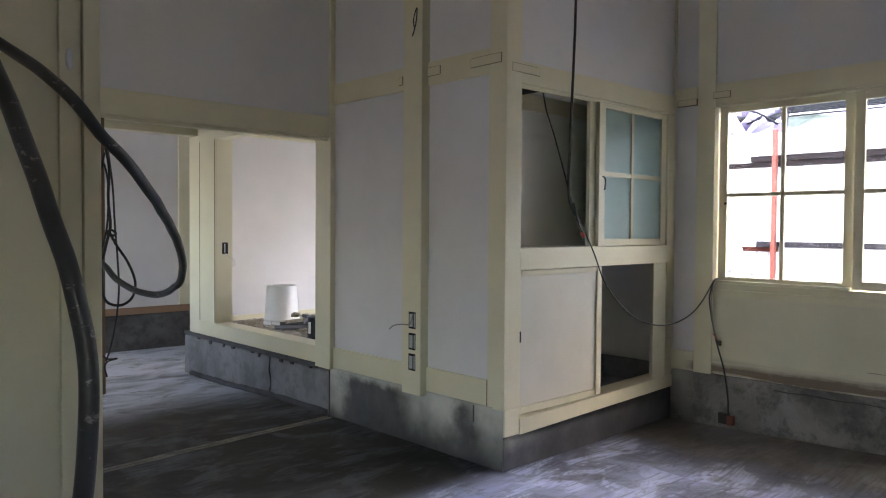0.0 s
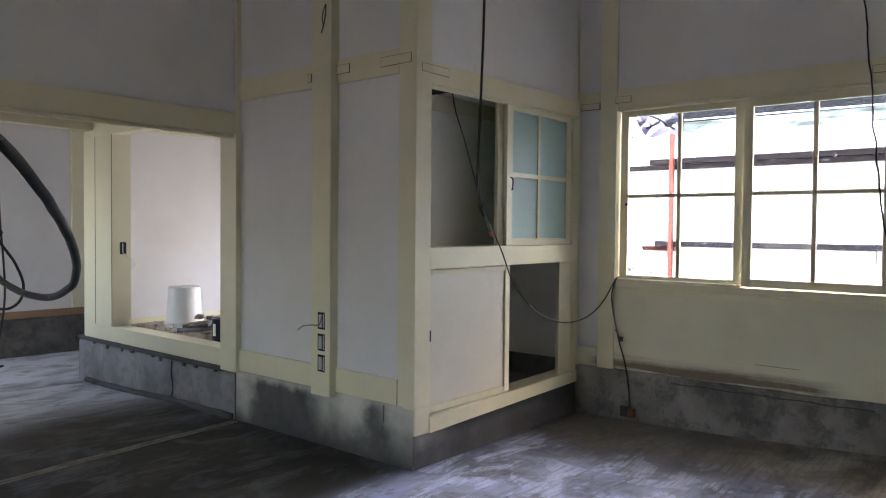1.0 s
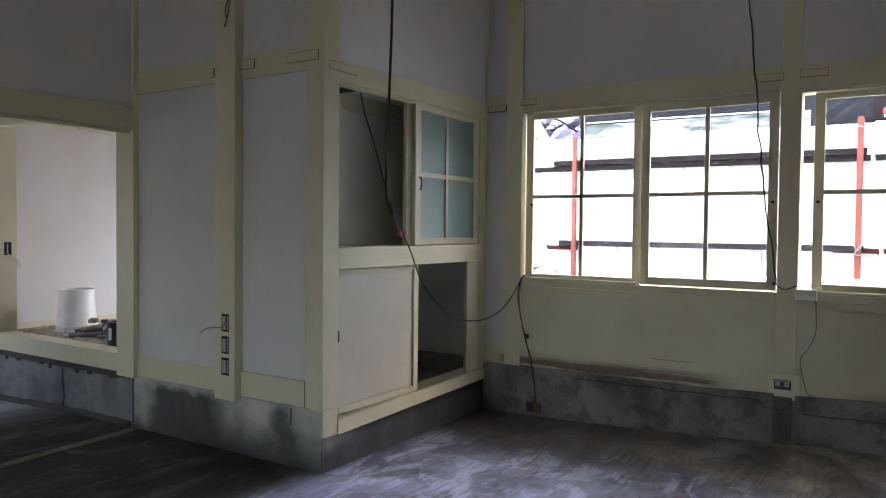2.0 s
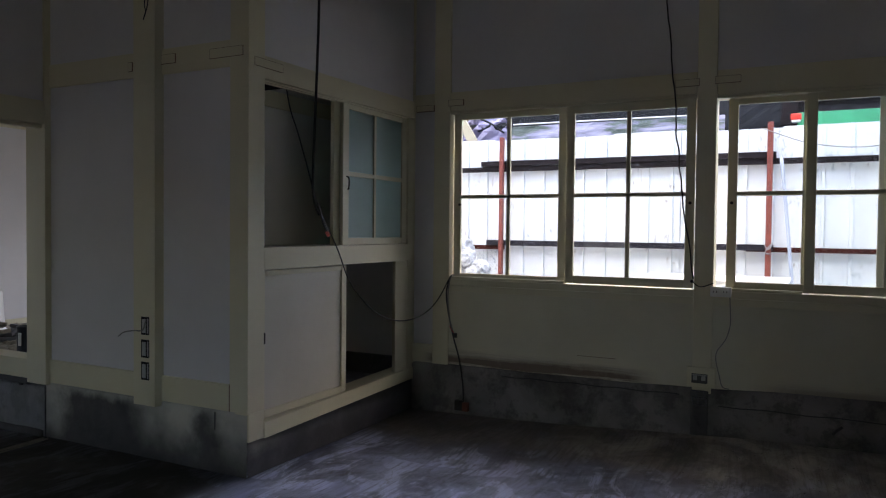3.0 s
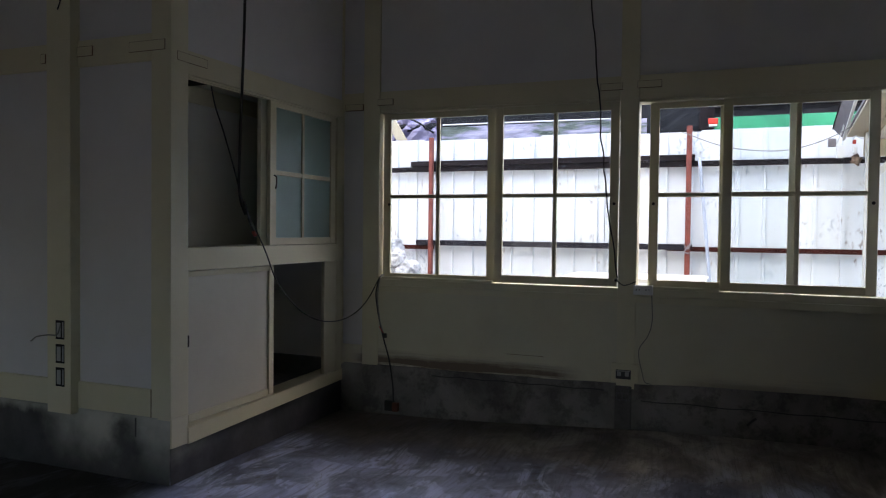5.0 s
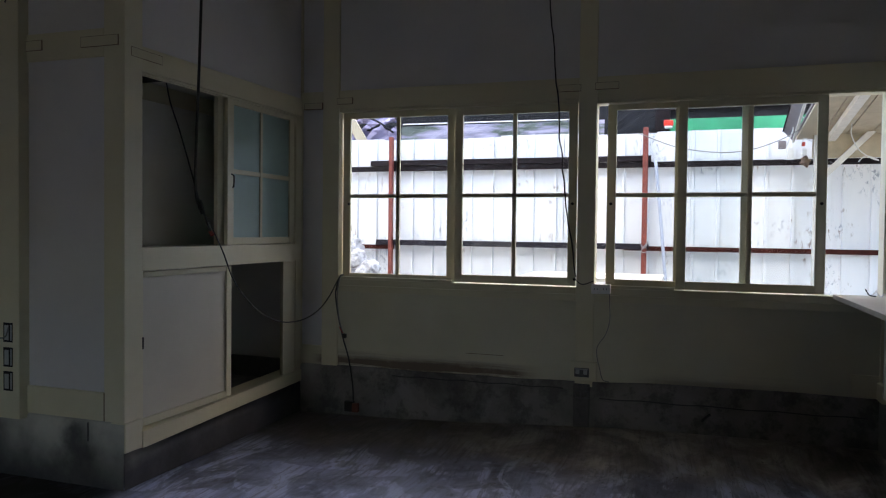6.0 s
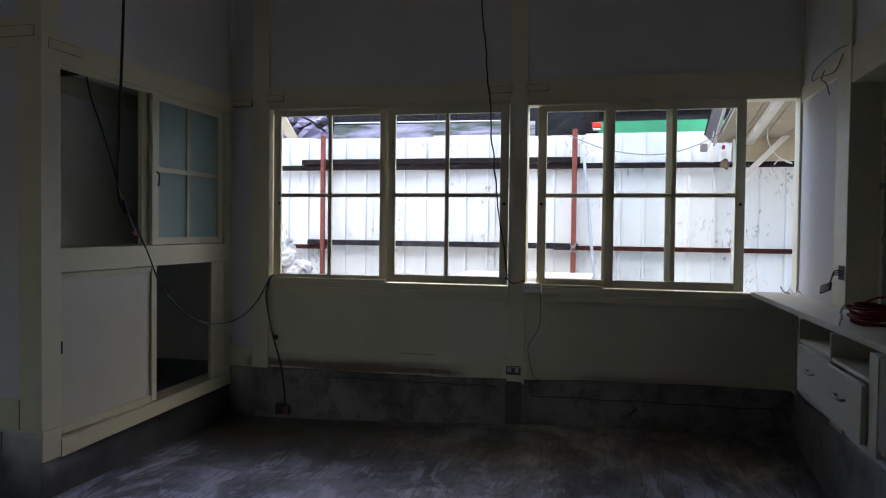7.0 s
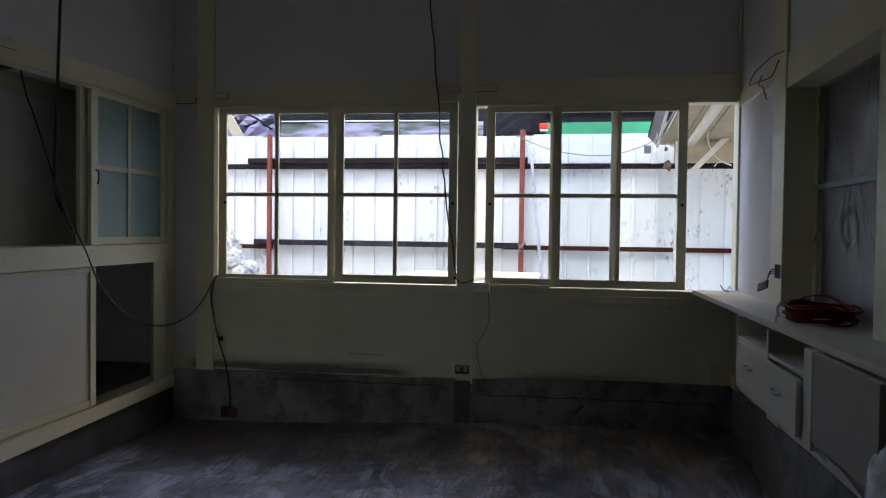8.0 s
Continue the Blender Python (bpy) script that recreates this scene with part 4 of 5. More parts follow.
def fence():
    g = group_of("fence", (FX, 1, -0.2), "tall white corrugated steel fence with peeling paint and steel rails", "fence")
    g["kind"] = "structure"
    def sheet_data(width, ribs):
        cols = [(0.0, 0.0)]
        for u in ribs:
            cols += [(u - 0.019, 0.0), (u - 0.015, 0.030), (u + 0.015, 0.030), (u + 0.019, 0.0)]
        cols.append((width + 0.004, 0.0))
        bm = bmesh.new()
        lo = [bm.verts.new((-d, u, -0.2)) for u, d in cols]
        hi = [bm.verts.new((-d, u, 2.585)) for u, d in cols]
        for k in range(len(cols) - 1):
            bm.faces.new((lo[k], lo[k + 1], hi[k + 1], hi[k]))
        return bm
    wide, narrow, filler = (part("sheet", sheet_data(w, r), FENCE_PAINT) for w, r in ((0.735, (0.10, 0.357)), (0.722, (0.10, 0.355)), (0.285, ())))
    for first, y0, step, count in ((wide, 1.36, 0.735, 9), (narrow, -4.695, 0.722, 8), (filler, 1.08, 0.28, 1)):
        for k in range(count):
            ob = first if k == 0 else new("sheet", first.data)
            ob.location = (FX + 0.007 * (k % 2), y0 + step * k, 0.012 * math.sin(k * 2.3 + y0))
            under(ob, g)

    def bar(n, dims, m):
        under(slab(n, dims, m, None, 0.004), g)
    bar("rail", (FX - 0.085, FX - 0.035, -4.6, 8.0, 2.200, 2.258), RAIL_BLACK)
    bar("rail", (FX - 0.105, FX - 0.04, 0.42, 3.70, 2.262, 2.325), RAIL_BLACK)
    bar("rail", (FX - 0.085, FX - 0.035, -4.6, 0.69, 1.300, 1.350), RAIL_RUST)
    bar("rail", (FX - 0.085, FX - 0.035, 3.40, 8.0, 1.262, 1.312), RAIL_RUST)
    bar("rail", (FX - 0.105, FX - 0.04, 0.43, 3.62, 1.312, 1.375), RAIL_GREY)
    bar("post", (FX - 0.165, FX - 0.106, 3.390, 3.434, -0.2, 2.60), POST_RED)
    bar("post", (FX - 0.165, FX - 0.106, 0.448, 0.502, -0.2, 2.62), POST_RED)
    under(tube("wire_tie", [(FX - 0.17, 0.52, 1.39), (FX - 0.18, 0.47, 1.33), (FX - 0.175, 0.43, 1.40), (FX - 0.18, 0.50, 1.30), (FX - 0.17, 0.44, 1.28)], 0.005, STEEL), g)
    tagged(tube("leaning_pole", [(FX - 0.19, 0.37, 2.27), (FX - 0.25, 0.30, 1.6), (FX - 0.6, 0.12, -0.22)], 0.017, plain("grey_pvc", (0.42, 0.46, 0.55), 0.4), None, 10, 6), "thin grey plastic pole leaning on the fence", "pole")


fence()


def sheet_mesh(rows, cols, fn):
    bm = bmesh.new()
    grid = [[bm.verts.new(fn(i / rows, j / cols)) for j in range(cols + 1)] for i in range(rows + 1)]
    for i in range(rows):
        for j in range(cols):
            bm.faces.new((grid[i][j], grid[i + 1][j], grid[i + 1][j + 1], grid[i][j + 1]))
    return bm


def neighbour():
    """The low tiled roof behind the fence, with tarps over its eave."""
    g = group_of("neighbour_roof", (9.2, 1, -0.2), "old dark tiled roof of the house behind the fence", "roof", "structure")
    under(slab("wall", (10.0, 10.2, -5, 8, -0.22, 2.9), EAVE_WOOD, None, 0), g)
    under(slab("fascia", (8.62, 8.66, -5, 8, 2.72, 2.93), TILE, None, 0.004), g)
    bm = sheet_mesh(1, 1, lambda u, v: (8.58 + 2.2 * u, -5 + 13 * v, 2.865 + 0.86 * u))
    under(part("roof_boarding", bm, RAIL_BLACK), g)
    first = None
    for r in range(8):
        for k in range(36):
            if first is None:
                first = part("tile", sheet_mesh(2, 6, lambda u, v: (0.30 * u, 0.26 * v, 0.10 * u + 0.010 * math.cos(v * 2 * math.pi) - 0.02 * u)), TILE)
                ob = first
            else:
                ob = new("tile", first.data)
            ob.location = (8.60 + 0.25 * r, -3.2 + 0.25 * k, 2.83 + 0.10 * r + 0.01 * math.sin(k * 1.7 + r))
            under(ob, g)
    gut = tube("gutter", [(8.56, 8.0, 2.80), (8.56, 3.0, 2.785), (8.56, 0.26, 2.77)], 0.05, TARP_BLACK, None, 10, 4)
    under(gut, g)
    under(slab("eave_end", (8.48, 8.64, 0.24, 0.40, 2.62, 2.86), RAIL_BLACK, None, 0.01), g)

    def drape(z0, z1, y0, y1, x, amp, seed):
        def fn(u, v):
            y, z = y0 + (y1 - y0) * v, z1 + (z0 - z1) * u
            p = Vector((y * 3.4 + z * 5, z * 2.5 - y * 0.8, seed))
            return (x + 1.3 * amp * abs(noise.noise(p)) + 0.9 * amp * abs(noise.noise(p * 2.3)), y, z + 0.05 * u * noise.noise(Vector((y * 3, seed, 1))))
        return sheet_mesh(14, 90, fn)
    tagged(part("tarpaulin", drape(2.57, 2.95, 3.40, 4.9, 8.46, 0.20, 2), TARP, smooth=False), "crumpled purple-grey tarpaulin hung over the eave", "tarpaulin")
    tagged(part("tarpaulin", drape(2.60, 2.92, 0.32, 3.44, 8.50, 0.008, 5), TARP_BLACK, smooth=False), "black plastic sheet hanging under the eave", "tarpaulin")
    mixed, n, l, b = mat("wet_violet_sheet")
    veil = noise_node(n, l, 2.2, 5, 0.6, (1, 0.8, 5), 0.4)
    l.new(ramp(n, l, veil, [(0.34, (0.03, 0.045, 0.035)), (0.44, (0.12, 0.15, 0.13)), (0.50, (0.26, 0.25, 0.34)), (0.66, (0.50, 0.48, 0.62))]), b.inputs["Base Color"])
    b.inputs["Roughness"].default_value = 0.4
    tagged(part("tarpaulin", drape(2.58, 2.77, 0.95, 3.42, 8.492, 0.008, 8), mixed, smooth=False), "wet violet-grey plastic sheet above the fence", "tarpaulin")
    # highlight line along the gutter, drawn as a thin white tube
    under(tube("pipe", [(8.49, 3.40, 2.795), (8.49, 2.2, 2.788), (8.49, 1.30, 2.780)], 0.009, PLASTIC_WHITE, None, 8, 4, "thin white tube along the gutter's highlight line"), g)
    for y0, y1, z0, z1 in ((3.86, 3.52, 2.90, 2.70), (3.50, 3.42, 2.90, 2.74)):
        tagged(tube("tarpaulin_rope", [(8.462, y0, z0), (8.468, (y0 + y1) / 2, (z0 + z1) / 2 + 0.02), (8.478, y1, z1)], 0.013, TARP_BLACK, None, 7, 5), "black rope tied over the tarpaulin", "rope")
    bm = bmesh.new()
    box(bm, -0.02, 0.02, -0.06, 0.06, -0.55, 0.55, 0.004)
    board = part("barge_board", bm, SOFFIT)
    board.matrix_world = Matrix.Translation((8.40, 4.055, 2.84)) @ Matrix.Rotation(radians(-32), 4, "X")
    tagged(board, "sloping cream barge board of the house next door", "board")
    tagged(slab("green_board", (8.42, 8.45, -1.6, 0.24, 2.56, 2.735), GREEN, None, 0.004), "bright green corrugated plastic strip above the fence", "sheet")
    lamp = group_of("marker_lamp", (8.30, 0.24, 2.63), "small red plastic marker lamp by the eave", "lamp")
    under(slab("housing", (8.28, 8.36, 0.21, 0.29, 2.625, 2.645), PLASTIC_WHITE, None, 0.004), lamp)
    under(slab("lens", (8.28, 8.36, 0.20, 0.30, 2.645, 2.71), plain("red_lens", (0.75, 0.04, 0.02), 0.3), None, 0.012), lamp)


neighbour()


def sacks():
    rnd = random.Random(4)
    for x, y, z, sx, sy, sz in ((7.7, 3.80, 0.0, 0.36, 0.5, 0.22), (7.7, 3.95, 0.36, 0.36, 0.5, 0.2), (7.7, 3.75, 0.68, 0.36, 0.40, 0.2), (7.7, 3.68, 0.96, 0.32, 0.27, 0.17), (7.68, 3.74, 1.24, 0.22, 0.17, 0.19), (7.60, 3.46, 1.02, 0.17, 0.15, 0.15), (7.55, 3.58, 1.16, 0.12, 0.12, 0.12)):
        bm = bmesh.new()
        bmesh.ops.create_icosphere(bm, subdivisions=4, radius=1)
        for v in bm.verts:
            c = v.co.copy()
            q = Vector((math.copysign(abs(c.x) ** 0.7, c.x), math.copysign(abs(c.y) ** 0.7, c.y), math.copysign(abs(c.z) ** 0.8, c.z)))
            q2 = c * 3.2 + Vector((x * 9, y * 9, z * 9))
            d = 1 + 0.18 * noise.noise(q2 * 0.7) - 0.30 * abs(noise.noise(q2)) - 0.26 * abs(noise.noise(q2 * 2.3))
            v.co = Vector((q.x * sx, q.y * sy, q.z * sz)) * d
        ob = part("sack", bm, SACK, None, smooth=True)
        ob.location = (x, y, z)
        tagged(ob, "crumpled white woven rubble sack in an outdoor heap", "sack", "heap of sacks")


sacks()


def outdoor_table():
    g = group_of("outdoor_table", (6.6, 0.6, -0.22), "white board on trestle legs outside the window", "table")
    under(slab("board", (6.2, 7.0, 0.22, 1.40, 1.085, 1.115), PLASTIC_WHITE, None, 0.004), g)
    for x in (6.25, 6.93):
        for y in (0.30, 1.30):
            under(slab("leg", (x, x + 0.04, y, y + 0.04, -0.22, 1.085), EAVE_WOOD, None, 0.003), g)


outdoor_table()


def lean_to():
    """The open lean-to roof against the house, seen through the slid-open sash."""
    g = group_of("lean_to_roof", (6.9, -1.6, 2.0), "cream lean-to roof with white rafters and a weathered barge board", "roof", "structure")

    def beam(n, a, b, w, h, m):
        a, b = Vector(a), Vector(b)
        bm = bmesh.new()
        box(bm, -w / 2, w / 2, -h / 2, h / 2, 0, (b - a).length, 0.004)
        ob = part(n, bm, m)
        ob.matrix_world = Matrix.Translation(a) @ (b - a).to_track_quat("Z", "Y").to_matrix().to_4x4()
        bpy.context.view_layer.update()
        ob.parent = g
        ob.matrix_parent_inverse = Matrix.Translation(g.location).inverted()
        return ob

    def slope(x):
        return 2.40 + (8.0 - x) * 0.127
    for k in range(16):
        y = -0.975 - 0.21 * k
        bm = bmesh.new()
        box(bm, 5.5, 8.08, y - 0.203, y, -0.012, 0.012, 0.003)
        for v in bm.verts:
            v.co.z += slope(v.co.x) + 0.06
        under(part("soffit_board", bm, SOFFIT), g)
    bm = bmesh.new()
    box(bm, 5.5, 8.12, -4.3, -0.97, 0, 0.03)
    for v in bm.verts:
        v.co.z += slope(v.co.x) + 0.085
    under(part("roof_sheet", bm, EAVE_WOOD), g)
    bm = bmesh.new()
    ends = [[bm.verts.new((x, y, z + rise)) for y, z in ((-0.858, 2.520), (-0.858, 2.540), (-0.950, 2.440), (-0.950, 2.420))] for x, rise in ((8.08, 0.0), (7.20, 0.282))]
    for j in range(4):
        bm.faces.new((ends[0][j], ends[0][(j + 1) % 4], ends[1][(j + 1) % 4], ends[1][j]))
    bm.faces.new(ends[0])
    bm.faces.new(ends[1][::-1])
    under(part("barge_board", bm, EAVE_WOOD), g)
    beam("drip_edge", (8.09, -0.858, 2.525), (7.20, -0.858, 2.805), 0.018, 0.016, RAIL_BLACK)
    beam("edge_strip", (8.05, -0.945, 2.412), (7.20, -0.945, 2.700), 0.026, 0.022, EAVE_WHITE)
    beam("end_board", (7.92, -1.10, 2.375), (7.92, -4.2, 2.375), 0.03, 0.28, SOFFIT)
    beam("rafter", (8.05, -1.26, slope(8.05) + 0.01), (5.6, -1.26, slope(5.6) + 0.01), 0.075, 0.055, EAVE_WHITE)
    beam("rafter", (8.05, -1.95, slope(8.05) + 0.01), (5.6, -1.95, slope(5.6) + 0.01), 0.075, 0.055, EAVE_WHITE)
    beam("tie_beam", (7.88, -1.10, 2.545), (7.88, -4.2, 2.545), 0.05, 0.05, SOFFIT)
    beam("brace", (7.85, -1.13, 1.988), (7.85, -1.66, 2.545), 0.05, 0.055, EAVE_WHITE)
    beam("post", (7.85, -1.13, -0.22), (7.85, -1.13, 2.45), 0.045, 0.05, EAVE_WHITE)
    box_g = group_of("junction_box", (7.9, -0.87, 2.27), "white outdoor junction box with loose wires", "junction box")
    under(slab("body", (7.88, 7.95, -0.935, -0.872, 2.225, 2.345), PLASTIC_WHITE, None, 0.006), box_g)
    under(slab("small_box", (7.86, 7.92, -1.045, -1.005, 2.262, 2.325), PLASTIC_WHITE, None, 0.006), box_g)
    under(slab("brown_box", (7.90, 7.96, -0.868, -0.800, 2.335, 2.412), EAVE_WOOD, None, 0.006), box_g)
    under(slab("connector", (7.87, 7.91, -1.032, -1.002, 2.352, 2.392), RED_TAPE, None, 0.006), box_g)
    bm = bmesh.new()
    bmesh.ops.create_icosphere(bm, subdivisions=3, radius=1)
    for v in bm.verts:
        c = v.co * (0.75 + 0.8 * noise.noise(v.co * 2.1))
        v.co = Vector((7.90 + 0.03 * c.x, -1.035 + 0.045 * c.y, 2.205 + 0.06 * c.z))
    under(part("fibre_clump", bm, plain("brown_fibre", (0.25, 0.17, 0.12), 0.9, 0, 0.5, 40, 0.8), None, "", True), box_g)
    under(tube("wire", [(7.9, -0.87, 2.36), (7.85, -0.92, 2.52), (7.8, -0.90, 2.66), (7.75, -1.02, 2.60), (7.7, -1.20, 2.62)], 0.007, WHITE_WIRE), box_g)
    under(tube("wire", [(7.9, -1.0, 2.36), (7.85, -1.02, 2.42), (7.85, -1.10, 2.40), (7.82, -1.2, 2.52)], 0.006, WHITE_WIRE), box_g)
    tagged(tube("overhead_wire", [(8.1, 0.55, 2.55), (8.0, 0.1, 2.37), (7.9, -0.4, 2.31), (7.7, -0.80, 2.40), (7.6, -1.15, 2.62)], 0.005, GREY_WIRE), "thin grey wire slung across the yard", "wire")
    tagged(tube("hanging_wire", [(7.5, -1.36, 2.5), (7.5, -1.36, 2.40), (7.5, -1.42, 2.27), (7.5, -1.52, 2.19), (7.5, -1.58, 2.17), (7.5, -1.48, 2.21), (7.5, -1.42, 2.16)], 0.005, WHITE_WIRE), "loose white wire hanging from the lean-to", "wire")


lean_to()


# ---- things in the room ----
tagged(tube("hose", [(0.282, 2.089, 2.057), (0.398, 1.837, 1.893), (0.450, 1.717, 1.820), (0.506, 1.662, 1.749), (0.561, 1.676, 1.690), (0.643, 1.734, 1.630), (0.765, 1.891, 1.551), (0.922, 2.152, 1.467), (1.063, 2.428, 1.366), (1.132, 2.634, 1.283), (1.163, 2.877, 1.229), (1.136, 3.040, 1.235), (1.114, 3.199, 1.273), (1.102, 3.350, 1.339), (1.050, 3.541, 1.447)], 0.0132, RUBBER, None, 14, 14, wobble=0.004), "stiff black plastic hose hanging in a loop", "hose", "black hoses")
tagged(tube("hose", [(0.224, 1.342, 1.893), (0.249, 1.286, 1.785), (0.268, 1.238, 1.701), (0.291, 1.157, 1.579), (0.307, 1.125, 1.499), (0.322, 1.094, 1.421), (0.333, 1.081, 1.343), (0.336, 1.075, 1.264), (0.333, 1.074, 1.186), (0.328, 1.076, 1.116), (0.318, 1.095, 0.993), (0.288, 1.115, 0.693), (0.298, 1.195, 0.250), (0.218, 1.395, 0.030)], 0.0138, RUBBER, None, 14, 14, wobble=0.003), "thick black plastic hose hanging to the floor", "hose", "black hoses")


def wire_bundle():
    g = group_of("wire_bundle", (1.6, YP, 1.2), "knotted bundle of thin black wires hanging on a bare post", "wires")
    under(tube("wire", [(1.618, 4.822, 1.986), (1.636, 4.818, 1.853), (1.627, 4.814, 1.675), (1.642, 4.822, 1.498), (1.617, 4.818, 1.391), (1.584, 4.814, 1.215), (1.606, 4.822, 1.036), (1.694, 4.818, 0.991), (1.770, 4.814, 1.034), (1.795, 4.822, 1.134), (1.748, 4.818, 1.264), (1.677, 4.814, 1.373), (1.635, 4.822, 1.462)], 0.009, WIRE, None, 6, 8), g)
    under(tube("wire", [(1.631, 4.822, 1.966), (1.656, 4.818, 1.747), (1.667, 4.814, 1.498), (1.683, 4.822, 1.319), (1.691, 4.818, 1.103), (1.675, 4.814, 0.925), (1.645, 4.822, 0.746), (1.609, 4.818, 0.643)], 0.006, WIRE, None, 6, 8), g)
    under(tube("wire", [(1.611, 4.822, 1.957), (1.589, 4.818, 1.850), (1.604, 4.814, 1.886), (1.630, 4.822, 1.746), (1.621, 4.818, 1.498), (1.578, 4.814, 1.321)], 0.006, WIRE, None, 6, 8), g)
    under(tube("wire", [(1.615, 4.822, 1.455), (1.648, 4.818, 1.470), (1.674, 4.814, 1.448), (1.649, 4.822, 1.434), (1.620, 4.818, 1.448)], 0.008, WIRE, None, 6, 8), g)
    under(tube("wire", [(1.590, 4.822, 0.681), (1.623, 4.818, 0.656), (1.677, 4.814, 0.654), (1.624, 4.822, 0.641), (1.602, 4.818, 0.608), (1.614, 4.814, 0.543)], 0.006, WIRE, None, 6, 8), g)


wire_bundle()


def hanging_cables():
    a = [(3.736, 2.80, TOP), (3.736, 2.80, 2.919), (3.72, 2.80, 2.50), (3.69, 2.80, 1.95), (3.685, 2.80, 1.764), (3.703, 2.80, 1.66), (3.75, 2.80, 1.58)]
    g = tagged(tube("hanging_cable", a, 0.0085, WIRE, None, 8, 8), "black cable hanging from the ceiling before the cabinet", "cable")
    tagged(tube("thin_cable", [(3.925, 3.205, 2.445), (3.921, 3.20, 2.416), (3.775, 3.05, 2.256), (3.664, 2.90, 2.082), (3.668, 2.82, 1.842), (3.703, 2.80, 1.698), (3.736, 2.79, 1.609), (3.808, 2.79, 1.527), (3.940, 2.79, 1.356), (4.057, 2.79, 1.169), (4.203, 2.79, 1.031), (4.411, 2.79, 0.901), (4.66, 2.785, 0.822), (4.90, 2.765, 0.81), (5.08, 2.73, 0.862), (5.21, 2.70, 0.96), (5.30, 2.668, 1.09), (5.36, 2.664, 1.13)], 0.0045, WIRE, None, 7, 8), "thin grey cable looped from the cabinet to the window", "cable")
    tail = group_of("cable_tail", (3.75, 2.79, 1.55), "frayed cable end wrapped with red tape", "cable")
    under(tube("tail", [(3.715, 2.785, 1.66), (3.735, 2.78, 1.60), (3.775, 2.78, 1.52), (3.815, 2.78, 1.47)], 0.007, WIRE), tail)
    under(tube("tape", [(3.80, 2.78, 1.475), (3.812, 2.778, 1.462), (3.82, 2.776, 1.450)], 0.012, RED_TAPE), tail)
    tagged(tube("wall_cable", [(5.36, 2.652, 1.13), (5.29, 2.650, 1.11), (5.272, 2.672, 0.989), (5.28, 2.662, 0.86), (5.29, 2.647, 0.765), (5.29, 2.610, 0.62), (5.295, 2.563, 0.458), (5.30, 2.530, 0.25), (5.30, 2.523, 0.10)], 0.006, WIRE, None, 7, 8), "black cable dropping from the window to a floor box", "cable")
    tagged(tube("wall_cable", [(5.36, 2.646, 1.13), (5.285, 2.645, 1.10), (5.265, 2.655, 0.95), (5.275, 2.640, 0.78), (5.28, 2.62, 0.70), (5.27, 2.60, 0.665)], 0.005, GREY_WIRE, None, 6, 8), "short grey cable with a connector at its end", "cable")
    con = group_of("connector", (5.27, 2.592, 0.655), "small dark cable connector", "connector")
    under(slab("body", (5.262, 5.285, 2.578, 2.602, 0.632, 0.668), BRASS, None, 0.003), con)
    under(tube("lead", [(5.27, 2.64, 0.72), (5.262, 2.62, 0.70), (5.27, 2.60, 0.668)], 0.003, RED_TAPE, None, 6, 6), con)
    fb = group_of("floor_box", (5.29, 2.56, 0.05), "open floor level socket box with orange insert", "socket box")
    under(slab("box", (5.285, 5.32, 2.52, 2.595, 0.045, 0.125), BRASS, None, 0.002), fb)
    under(slab("insert", (5.272, 5.31, 2.475, 2.525, 0.045, 0.115), ORANGE_BOX, None, 0.006), fb)
    tagged(tube("window_cable", [(5.30, 1.02, TOP), (5.30, 0.987, 3.15), (5.30, 0.952, 2.69), (5.30, 0.920, 2.42), (5.295, 0.903, 2.14), (5.295, 0.866, 1.79), (5.295, 0.826, 1.52), (5.295, 0.796, 1.355), (5.297, 0.780, 1.17)], 0.0055, WIRE, None, 7, 8, wobble=0.012), "thin black cable hanging down across the window", "cable")
    tagged(tube("socket_lead", [(5.297, 0.782, 1.158), (5.29, 0.74, 1.125), (5.288, 0.70, 1.128), (5.29, 0.66, 1.145), (5.29, 0.645, 1.15)], 0.004, WIRE, None, 6, 8), "short black lead to the socket block", "cable")
    knob = bmesh.new()
    bmesh.ops.create_icosphere(knob, subdivisions=2, radius=0.013, matrix=Matrix.Translation((5.297, 0.785, 1.158)))
    tagged(part("cable_knot", knob, WIRE, smooth=True), "small black knot at a cable end", "cable")
    s = group_of("socket_block", (5.29, 0.60, 1.06), "white two-gang surface socket below the window", "socket")
    under(slab("body", (5.272, 5.325, 0.530, 0.662, 1.060, 1.128), PLASTIC_WHITE, None, 0.006), s)
    for y in (0.565, 0.63):
        for d in (-0.010, 0.010):
            under(slab("slot", (5.270, 5.275, y + d - 0.002, y + d + 0.002, 1.090, 1.102), DARK, None, 0), s)
    tagged(tube("wall_cable", [(5.29, 0.537, 1.065), (5.295, 0.534, 0.98), (5.295, 0.532, 0.87), (5.295, 0.56, 0.77), (5.295, 0.612, 0.69), (5.295, 0.618, 0.62), (5.295, 0.595, 0.52), (5.295, 0.575, 0.45), (5.30, 0.53, 0.435)], 0.003, GREY_WIRE, None, 6, 8), "thin cord curling down the wall from the socket", "cable")
    p = group_of("socket_plate", (5.30, 0.727, 0.49), "old metal socket plate on the middle post", "socket")
    under(slab("plate", (5.298, 5.309, 0.672, 0.776, 0.456, 0.520), PLASTIC_DARK, None, 0.002), p)
    for y in (0.70, 0.755):
        under(slab("slot_cluster", (5.295, 5.300, y - 0.016, y + 0.012, 0.476, 0.508), PLASTIC_GREY, None, 0.003), p)
    under(slab("top_lip", (5.294, 5.300, 0.676, 0.772, 0.510, 0.517), PLASTIC_GREY, None, 0.002), p)
